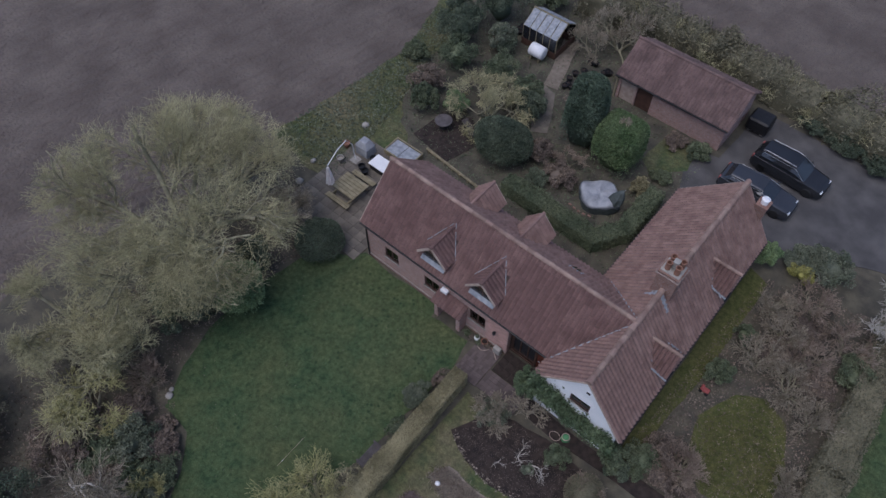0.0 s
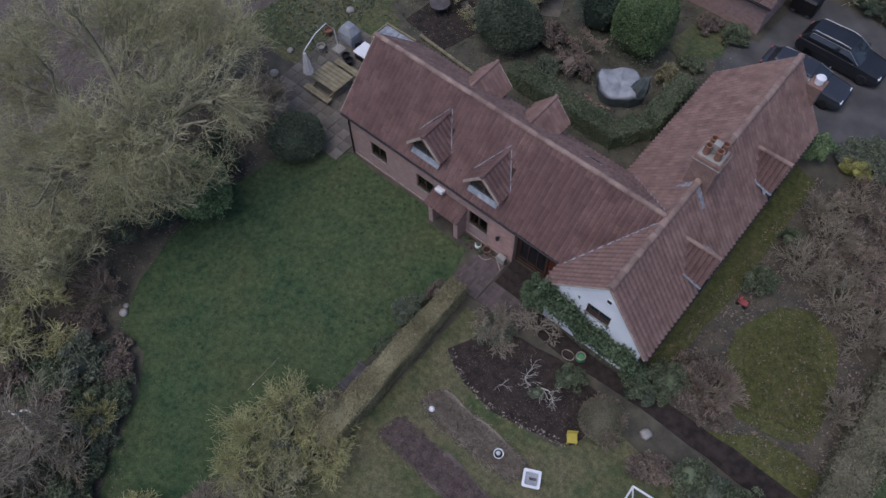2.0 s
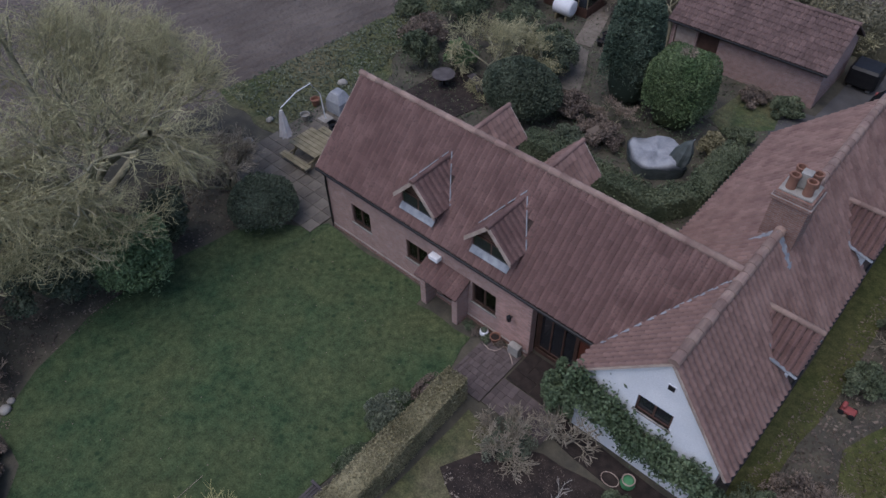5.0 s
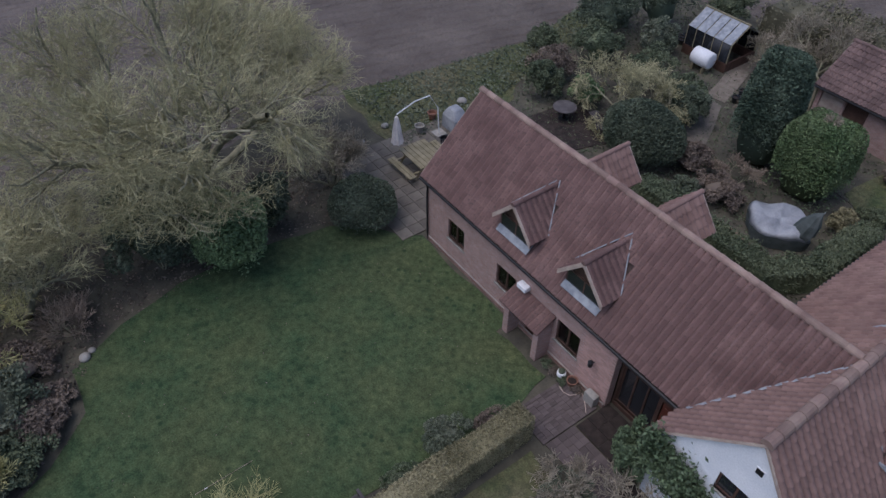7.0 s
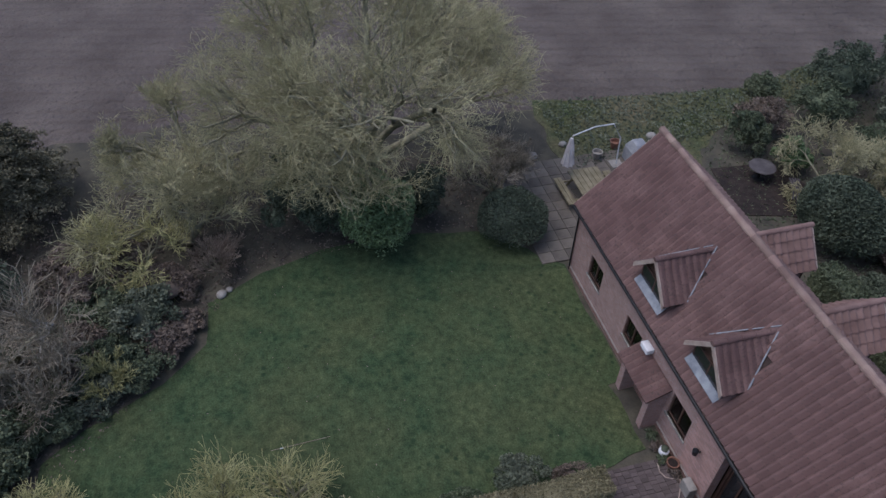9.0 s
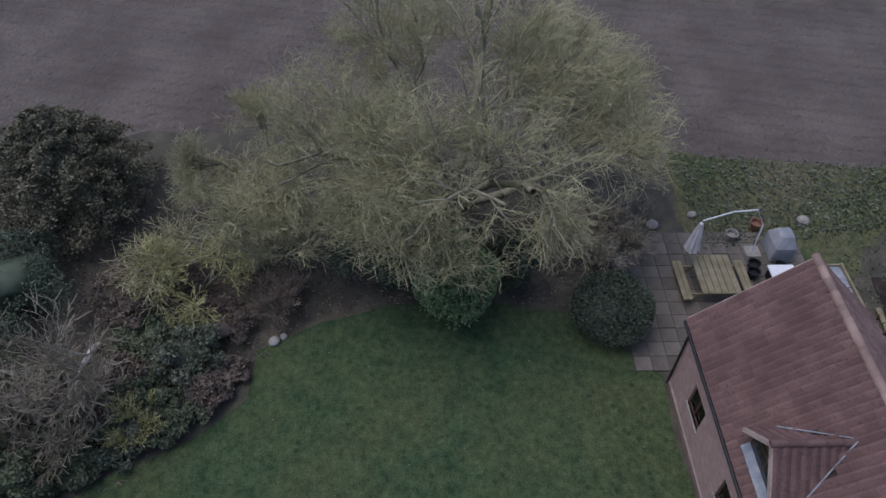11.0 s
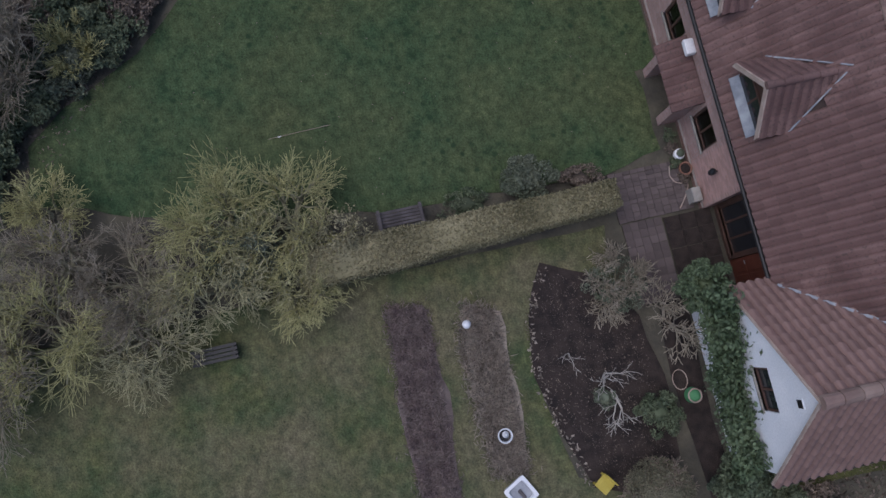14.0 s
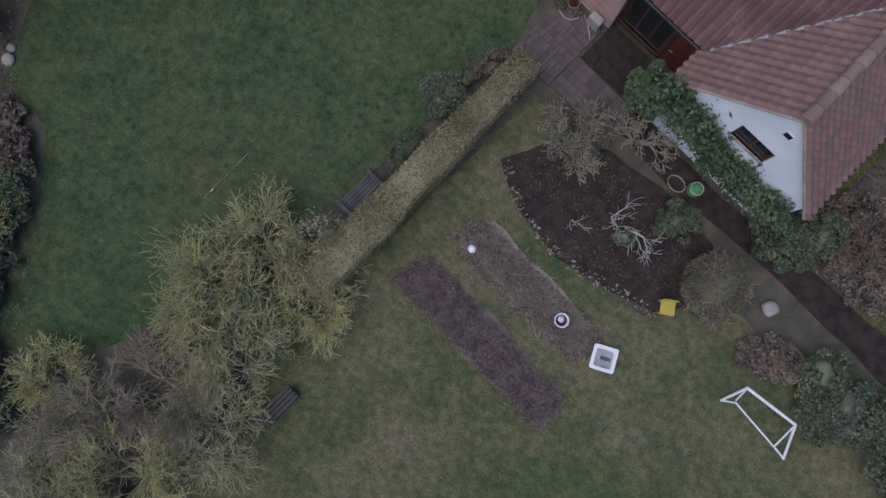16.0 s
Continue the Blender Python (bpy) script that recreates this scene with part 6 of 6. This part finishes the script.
for i in range(22):
    px, py = (1.0 + rng.uniform(-0.9, 1.6), 20.4 + rng.uniform(-1.2, 3.0)) if i < 16 else (-6.0 + rng.uniform(0, 1.6), 22.5 + rng.uniform(-0.6, 1.4))
    if pm is None:
        pm = base("plant_pot", (0, 0, 0), "dark plastic plant pot on the earth", "plant pot", "pots by the outbuilding")
        part("tub", Mesh().lathe(0, 0, [(0.16, 0), (0.22, 0.3), (0.24, 0.3), (0.24, 0.34), (0.2, 0.34), (0.19, 0.26)], 14), "black", pm)
        part("earth", Mesh().lathe(0, 0, [(0.185, 0.25), (0.19, 0.27), (0.05, 0.29)], 12), "soil", pm)
        pm.matrix_basis = pose(px, py, 0.04)
    else:
        copy_thing(pm, pose(px, py, 0.04, 0, 0, rng.uniform(0, 90)))
for i, (px, py) in enumerate([(2.4, 20.8), (2.9, 21.1), (2.7, 20.3)]):
    bk = base("bucket", (px, py, 0.04), "pale bucket beside the outbuilding door", "bucket", "buckets by the outbuilding")
    part("pail", Mesh().lathe(px, py, [(0.14, 0.04), (0.18, 0.38), (0.2, 0.4), (0.17, 0.4), (0.13, 0.08)], 14), "plastic" if i < 2 else "stone", bk)
    part("rim", Mesh().tube([(px + 0.19 * math.cos(k * 0.524), py + 0.19 * math.sin(k * 0.524), 0.4) for k in range(13)], 0.015, 5), "metal", bk)

# ---- covered seat in the hedge ----
tg = base("covered_table", (8.3, 12.5, 0), "garden set under a sagging silver tarpaulin", "covered furniture")
rings = []
for r, z, dip in ((1.22, 0.05, 0.0), (1.27, 0.35, 0.02), (1.3, 0.66, 0.05), (1.12, 0.86, 0.1), (0.8, 0.93, 0.13), (0.42, 0.9, 0.1), (0.06, 0.86, 0.0)):
    ring = []
    for k in range(36):
        an = k * math.tau / 36
        box = 1 / max(abs(math.cos(an)), abs(math.sin(an))) ** 0.55
        fold = 1 + 0.035 * math.sin(an * 9 + z * 3) * (z < 0.7)
        ring.append((8.3 + r * box * fold * math.cos(an + 0.7), 12.5 + r * 0.88 * box * fold * math.sin(an + 0.7), z + dip * math.sin(an * 3 + r * 5) + dip * 0.6 * math.sin(an * 5 + 1)))
    rings.append(ring)
part("tarpaulin", Mesh().rings(rings[2:]), "tarp", tg, smooth=True)
part("skirt", Mesh().rings(rings[:3], cap=False), "parasolcloth", tg, "dark side sheet of the cover", smooth=True)
pr = base("folded_parasol", (9.25, 12.35, 0), "closed dark green parasol leaning at the covered set", "parasol")
fin = []
for k, (w, z) in enumerate(((0.12, 0.1), (0.3, 0.45), (0.42, 0.9), (0.36, 1.4), (0.16, 1.85), (0.04, 2.0))):
    fin.append([(9.2 + 0.1 * k + w * (1 + 0.2 * (j % 2)) * math.cos(j * math.tau / 14), 12.25 + 0.09 * k + w * 0.7 * (1 + 0.2 * (j % 2)) * math.sin(j * math.tau / 14), z) for j in range(14)])
part("canopy", Mesh().rings(fin), "parasolcloth", pr)
part("pole", Mesh().tube([(9.15, 12.2, 0.03), (9.75, 12.74, 2.06)], 0.022, 6), "metal", pr)
for k in range(5):
    part("brick", Mesh().box(7.0 + k * 0.36, 11.05 - 0.12 * math.sin(k * 0.8), 0.03, 7.22 + k * 0.36, 11.16 - 0.12 * math.sin(k * 0.8), 0.12), "brick2", tg, bevel=0.008)

# ---- patio furniture ----
pt = base("picnic_table", (-4.2, 2.7, 0.07), "weathered wooden picnic table with side benches", "table")
for k in range(6):
    part("plank", Mesh().box(-5.1 , 1.98 + k * 0.245, 0.8, -3.2, 2.205 + k * 0.245, 0.84), "oldwood", pt, bevel=0.006)
for yy in (1.35, 3.75):
    for k in range(2):
        part("bench_plank", Mesh().box(-5.1, yy + k * 0.19, 0.47, -3.2, yy + 0.175 + k * 0.19, 0.51), "oldwood", pt, bevel=0.006)
for xx in (-4.85, -3.5):
    for s in (-1, 1):
        part("leg", Mesh().tube([(xx, 2.72 + s * 0.35, 0.8), (xx, 2.72 + s * 0.85, 0.09)], 0.05, 4), "oldwood", pt)
    part("cross_beam", Mesh().box(xx - 0.04, 1.35, 0.4, xx + 0.04, 4.1, 0.47), "oldwood", pt)
ps = base("cantilever_parasol", (-5.6, 4.6, 0.07), "closed pale striped parasol on a curved pole", "parasol")
part("pole", Mesh().tube([(-5.9, 4.9, 0.07), (-5.95, 4.85, 1.6), (-5.85, 4.3, 2.5), (-5.5, 3.2, 2.75), (-5.0, 1.9, 2.8)], 0.03, 8), "plastic", ps)
rings = []
for r, z in ((0.06, 2.72), (0.13, 2.3), (0.19, 1.7), (0.24, 1.35), (0.05, 1.33)):
    rings.append([(-4.95 + r * (1 + 0.3 * (k % 2)) * math.cos(k * math.tau / 16), 1.85 + r * (1 + 0.3 * (k % 2)) * math.sin(k * math.tau / 16), z) for k in range(16)])
part("canopy", Mesh().rings(rings), "cloth", ps, "folded pale canopy")
part("base_plate", Mesh().box(-6.2, 4.6, 0.1, -5.6, 5.2, 0.16), "stone", ps, bevel=0.02)
bq = base("barbecue", (-5.9, 5.2, 0.07), "covered barbecue under a grey hood", "barbecue")
part("cover", Mesh().rings([[(-6.4, 5.4, 0.1), (-5.3, 5.4, 0.1), (-5.3, 6.3, 0.1), (-6.4, 6.3, 0.1)], [(-6.38, 5.42, 0.85), (-5.32, 5.42, 0.85), (-5.32, 6.28, 0.85), (-6.38, 6.28, 0.85)], [(-6.1, 5.6, 1.3), (-5.6, 5.6, 1.3), (-5.6, 6.1, 1.3), (-6.1, 6.1, 1.3)]]), "tarp", bq, bevel=0.05)
part("frame", Mesh().box(-6.3, 5.5, 0.07, -5.4, 6.2, 0.1), "black", bq)
bn = base("storage_box", (-3.7, 5.6, 0.07), "long patio box with a pale lid", "box")
part("body", Mesh().box(-4.7, 5.0, 0.08, -3.0, 5.9, 0.55), "black", bn, bevel=0.03)
part("lid", Mesh().box(-4.75, 4.95, 0.56, -2.95, 5.95, 0.66), "plastic", bn, "pale lid", bevel=0.03)
cf = base("cold_frame", (-3.6, 7.3, 0.05), "glazed cold frame beside the patio", "cold frame")
part("frame", Mesh().box(-4.9, 6.6, 0.03, -2.6, 6.68, 0.45).box(-4.9, 7.9, 0.03, -2.6, 7.98, 0.55).box(-4.9, 6.68, 0.03, -4.82, 7.9, 0.5).box(-2.68, 6.68, 0.03, -2.6, 7.9, 0.5), "oldwood", cf)
for k in range(2):
    part("pane", Mesh().box(-4.8 + k * 1.06, 6.7, 0.42, -3.78 + k * 1.06, 7.88, 0.44), "lead", cf)
for i, (px, py, col) in enumerate([(-4.9, 5.6, "carA"), (-5.0, 4.6, "black"), (-4.6, 4.45, "black"), (-6.6, 4.2, "stone"), (-7.2, 5.4, "pot")]):
    b_ = base("garden_pot", (px, py, 0.07), "small tub standing on the patio slabs", "plant pot", "patio pots")
    part("tub", Mesh().lathe(px, py, [(0.16, 0.09), (0.24, 0.45), (0.26, 0.47), (0.22, 0.47), (0.2, 0.3)], 14), col, b_)
for i, (px, py, r) in enumerate([(-7.4, 1.2, 0.25), (-6.2, -0.8, 0.3), (-8, 3, 0.2), (-1.75, -13.5, 0.2), (-1.95, -13.2, 0.14), (19.75, -2.75, 0.26), (-7.6, 7.6, 0.25)]):
    st = bpy.data.meshes.new("stone")
    bm = bmesh.new()
    bmesh.ops.create_icosphere(bm, subdivisions=2, radius=r)
    for v in bm.verts:
        v.co *= 1 + 0.3 * noise.noise(v.co * 4 + Vector((i, 0, 0)))
        v.co = Vector((v.co.x + px, v.co.y + py, v.co.z * 0.6 + 0.05 + r * 0.4))
    bm.to_mesh(st)
    bm.free()
    tagged(part("garden_stone", st, "stone", smooth=True), "rounded grey stone lying on the ground", "stone", "garden stones")
ts = base("tree_seat_table", (-3.2, 10.8, 0.07), "round dark garden table on the slate patio", "table")
part("top", Mesh().lathe(-3.4, 11.0, [(0.6, 0.72), (0.62, 0.74), (0.6, 0.77), (0.1, 0.775)], 20), "greywood", ts)
part("pedestal", Mesh().lathe(-3.4, 11.0, [(0.3, 0.07), (0.08, 0.12), (0.06, 0.72)], 10), "black", ts)
bb = base("garden_bench", (-2.0, 11.5, 0.07), "curved wooden bench on the slate patio", "bench")
for k in range(4):
    part("slat", Mesh().tube([(-2.6 + k * 0.04, 12.0 + k * 0.11, 0.5), (-1.9, 11.75 + k * 0.12, 0.5), (-1.2 + k * 0.05, 11.2 + k * 0.13, 0.5)], 0.04, 4), "greywood", bb)
for lx, ly in ((-2.45, 12.1), (-1.2, 11.4)):
    part("leg", Mesh().box(lx, ly, 0.07, lx + 0.08, ly + 0.35, 0.47), "greywood", bb)
for k in range(7):
    lw = base("log_edging", (-2.6 + k * 0.72, 8.7 - k * 0.06, 0.05), "sawn timber edging of the raised bed", "timber", "bed edging")
    part("log", Mesh().tube([(-2.95 + k * 0.72, 8.72 - k * 0.06, 0.15), (-2.27 + k * 0.72, 8.66 - k * 0.06, 0.15)], 0.1, 6), "oldwood", lw)
    part("peg", Mesh().box(-2.64 + k * 0.72, 8.5 - k * 0.06, 0.03, -2.58 + k * 0.72, 8.56 - k * 0.06, 0.3), "oldwood", lw)

# ---- lawn side and kitchen garden ----
be = base("garden_bench", (8.4, -8.9, 0.06), "grey slatted bench against the hedge", "bench")
for k in range(5):
    part("slat", Mesh().box(8.05 + k * 0.1, -9.6, 0.44, 8.13 + k * 0.1, -8.2, 0.47), "greywood", be, bevel=0.005)
for k in range(4):
    part("back_slat", Mesh().box(8.6 + k * 0.02, -9.6, 0.55 + k * 0.11, 8.63 + k * 0.02, -8.2, 0.63 + k * 0.11), "greywood", be)
for yy in (-9.55, -8.3):
    part("leg", Mesh().box(8.05, yy, 0.06, 8.12, yy + 0.07, 0.62), "greywood", be)
    part("leg", Mesh().box(8.62, yy, 0.06, 8.69, yy + 0.07, 0.98), "greywood", be)
    part("armrest", Mesh().box(8.02, yy - 0.01, 0.62, 8.62, yy + 0.08, 0.66), "greywood", be)
be.location = (8.8, -8.95, 0.06)
be2 = base("old_bench", (11.6, -14.9, 0.06), "dark rotting bench under the willow clump", "bench")
for k in range(4):
    part("slat", Mesh().box(11.2 + k * 0.12, -15.6, 0.4, 11.29 + k * 0.12, -14.3, 0.43), "black", be2)
for yy in (-15.5, -14.45):
    part("leg", Mesh().box(11.22, yy, 0.06, 11.66, yy + 0.07, 0.4), "black", be2)
wl = base("whitewashed_pot", (8.62, -0.2, 0.05), "white painted pot beside the brick wall", "plant pot")
part("bowl", Mesh().lathe(8.62, -0.2, [(0.1, 0.06), (0.17, 0.2), (0.16, 0.34), (0.12, 0.36), (0.1, 0.3)], 14), "plastic", wl, smooth=True)
part("plant", Mesh().lathe(8.62, -0.2, [(0.1, 0.3), (0.13, 0.42), (0.05, 0.48)], 8), "leafgrey", wl)
tc = base("terracotta_pot", (9.05, 0.0, 0.05), "terracotta pot by the house wall", "plant pot")
part("pot", Mesh().lathe(9.1, -0.15, [(0.12, 0.06), (0.19, 0.32), (0.21, 0.36), (0.17, 0.36), (0.14, 0.2)], 14), "pot", tc)
part("earth", Mesh().lathe(9.1, -0.15, [(0.14, 0.28), (0.16, 0.3), (0.05, 0.31)], 10), "soil", tc)
hs = base("garden_hose", (9.2, -0.4, 0.06), "yellow garden hose coiled by the wall", "hose")
part("hose", Mesh().tube([(8.3 + 0.14 * k + 0.12 * math.sin(k * 1.1), -0.35 + 0.25 * math.sin(k * 0.8), 0.1) for k in range(14)], 0.018, 6), "barge", hs)
part("nozzle", Mesh().tube([(8.3, -0.35, 0.1), (8.16, -0.36, 0.11)], 0.024, 6), "black", hs)
for i, (bx_, by_) in enumerate([(8.0, -0.3), (8.3, -0.35), (8.85, -0.35), (9.35, -0.2)]):
    bush("wall_plant", bx_, by_, 0.28, 0.22, 0.35, "leafbrown" if i % 2 else "leafmid", "small winter plant at the wall foot", 500, 0.04, 300 + i, group="plants at the wall foot")
wc = base("old_sink", (12.8, -0.35, 0.05), "grey stone trough by the entrance", "trough")
part("trough", Mesh().rings([[(12.6, -0.55, 0.06), (13.0, -0.55, 0.06), (13.0, -0.1, 0.06), (12.6, -0.1, 0.06)], [(12.58, -0.57, 0.5), (13.02, -0.57, 0.5), (13.02, -0.08, 0.5), (12.58, -0.08, 0.5)], [(12.66, -0.49, 0.5), (12.94, -0.49, 0.5), (12.94, -0.16, 0.5), (12.66, -0.16, 0.5)], [(12.66, -0.49, 0.3), (12.94, -0.49, 0.3), (12.94, -0.16, 0.3), (12.66, -0.16, 0.3)]]), "stone", wc)
part("soil", Mesh().box(12.67, -0.48, 0.3, 12.93, -0.17, 0.34), "soil", wc)
cv = base("white_ball", (12.2, -7.75, 0.08), "white plastic ball lying on the straw bed", "ball")
bm = bmesh.new()
bmesh.ops.create_uvsphere(bm, u_segments=16, v_segments=10, radius=0.13)
bmesh.ops.translate(bm, verts=bm.verts, vec=(12.2, -7.75, 0.22))
dm = bpy.data.meshes.new("ball")
bm.to_mesh(dm)
bm.free()
part("shell", dm, "plastic", cv, smooth=True)
part("seam", Mesh().tube([(12.2 + 0.132 * math.cos(k * 0.393), -7.75 + 0.132 * math.sin(k * 0.393), 0.22) for k in range(17)], 0.004, 4), "stone", cv)
bd = base("bird_feeder", (15.55, -7.4, 0.08), "round white and black bird feeder dish", "feeder")
part("dish", Mesh().lathe(15.55, -7.4, [(0.12, 0.09), (0.2, 0.16), (0.22, 0.28), (0.19, 0.28), (0.16, 0.18)], 18), "plastic", bd)
part("bowl", Mesh().lathe(15.55, -7.4, [(0.17, 0.19), (0.17, 0.22), (0.05, 0.2)], 14), "black", bd)
part("cone", Mesh().lathe(15.52, -7.38, [(0.1, 0.22), (0.03, 0.36)], 10), "plastic", bd)
tb = base("basin", (17.15, -7.3, 0.06), "square white basin standing on the grass", "basin")
m_ = pose(17.2, -7.33, 0.06, 0, 0, 28)


def sq(h, z, r=0.06):
    o = []
    for sx, sy in ((1, 1), (-1, 1), (-1, -1), (1, -1)):
        for a in (0, 45, 90):
            t = radians(a + {(1, 1): 0, (-1, 1): 90, (-1, -1): 180, (1, -1): 270}[(sx, sy)])
            o.append(m_ @ Vector((sx * (h - r) + r * math.cos(t), sy * (h - r) + r * math.sin(t), z)))
    return o


part("rim", Mesh().rings([sq(0.34, 0.0), sq(0.37, 0.22), sq(0.27, 0.22), sq(0.25, 0.1)]), "plastic", tb)
part("water", Mesh().rings([sq(0.25, 0.1), sq(0.255, 0.13)]), "tarp", tb)
part("block", Mesh().box(-0.1, -0.05, 0.13, 0.2, 0.05, 0.2, m_), "greywood", tb, bevel=0.02)
yc = base("child_chair", (17.5, -4.95, 0.09), "yellow plastic child's chair", "chair")
ym = pose(17.5, -4.95, 0.09, 0, 0, 35)
part("seat", Mesh().box(-0.22, -0.22, 0.27, 0.22, 0.22, 0.31, ym), "yellow", yc, bevel=0.02)
part("backrest", Mesh().box(-0.22, 0.19, 0.31, 0.22, 0.23, 0.6, ym), "yellow", yc, bevel=0.015)
for sx in (-0.18, 0.18):
    for sy in (-0.18, 0.18):
        part("leg", Mesh().box(sx - 0.03, sy - 0.03, 0.0, sx + 0.03, sy + 0.03, 0.27, ym), "yellow", yc)
go = base("football_goal", (21.8, -5.3, 0.06), "small white football goal with fallen net frame", "goal")
A_, B_ = (20.55, -5.75), (23.0, -5.7)
part("post", Mesh().tube([(*A_, 0.06), (20.45, -5.2, 1.15)], 0.04, 8), "plastic", go)
part("post", Mesh().tube([(*B_, 0.06), (22.1, -5.0, 1.15)], 0.04, 8), "plastic", go)
part("crossbar", Mesh().tube([(20.45, -5.2, 1.15), (22.1, -5.0, 1.15)], 0.045, 8), "plastic", go)
part("ground_bar", Mesh().tube([(*A_, 0.1), (20.9, -5.5, 0.1), (22.6, -5.65, 0.1), (*B_, 0.1)], 0.03, 8), "plastic", go)
part("stay", Mesh().tube([(20.45, -5.2, 1.15), (20.85, -5.45, 0.1)], 0.03, 8), "plastic", go)
part("stay", Mesh().tube([(22.1, -5.0, 1.15), (22.55, -5.65, 0.1)], 0.03, 8), "plastic", go)
ho = base("hose_reel", (15.9, -1.75, 0.08), "green and yellow hose reel by the gable", "hose reel")
part("drum", Mesh().lathe(15.7, -1.75, [(0.2, 0.09), (0.24, 0.2), (0.2, 0.36), (0.12, 0.4)], 16), "green", ho)
part("coil", Mesh().tube([(15.7 + 0.2 * math.cos(k * 0.6), -1.75 + 0.2 * math.sin(k * 0.6), 0.4 + 0.002 * k) for k in range(24)], 0.02, 6), "barge", ho)
part("hose", Mesh().tube([(15.5 + 0.3 * math.cos(k * 0.5) - 0.3, -1.95 + 0.22 * math.sin(k * 0.5), 0.1) for k in range(14)], 0.015, 6), "barge", ho)
rd = base("toy_tractor", (19.85, 5.3, 0.05), "small red plastic ride-on toy", "toy")
part("frame", Mesh().box(19.6, 5.15, 0.12, 20.1, 5.45, 0.28), "red", rd, bevel=0.04)
part("seat", Mesh().box(19.6, 5.17, 0.28, 19.75, 5.43, 0.45), "red", rd, bevel=0.03)
for wx in (19.68, 20.02):
    part("wheel", Mesh().rings([[(wx + 0.1 * math.cos(k * 0.524), 5.1 + q, 0.15 + 0.1 * math.sin(k * 0.524)) for k in range(12)] for q in (0, 0.4)]), "rubber", rd)
ln_ = base("washing_pole", (4.2, -10.5, 0.06), "thin pale pole lying across the lawn", "pole")
part("pole", Mesh().tube([(5.45, -12.3, 0.09), (5.4, -10.4, 0.09)], 0.007, 6), "barge", ln_)
part("tip", Mesh().tube([(5.45, -12.0, 0.09), (5.45, -11.9, 0.1)], 0.016, 6), "plastic", ln_)

# ---- front wall bricks near the entrance ----
bd_ = None
for row in range(38):
    for col in range(7):
        x0 = 8.92 + col * 0.225 - (0.1125 if row % 2 else 0)
        if x0 < 8.87 or x0 + 0.215 > 10.4:
            continue
        if bd_ is None:
            ob = part("brick", Mesh().rings([[(0, 0, 0), (0.213, 0, 0), (0.213, 0, 0.063), (0, 0, 0.063)], [(0.004, -0.006, 0.004), (0.209, -0.006, 0.004), (0.209, -0.006, 0.059), (0.004, -0.006, 0.059)]]), "brickp", front)
            bd_ = ob.data
        else:
            ob = part("brick", bd_, "brickp", front)
        ob.matrix_basis = pose(x0, FY - 0.001 - 0.002 * ((row * 7 + col * 3) % 4) / 4, 0.24 + row * 0.075)
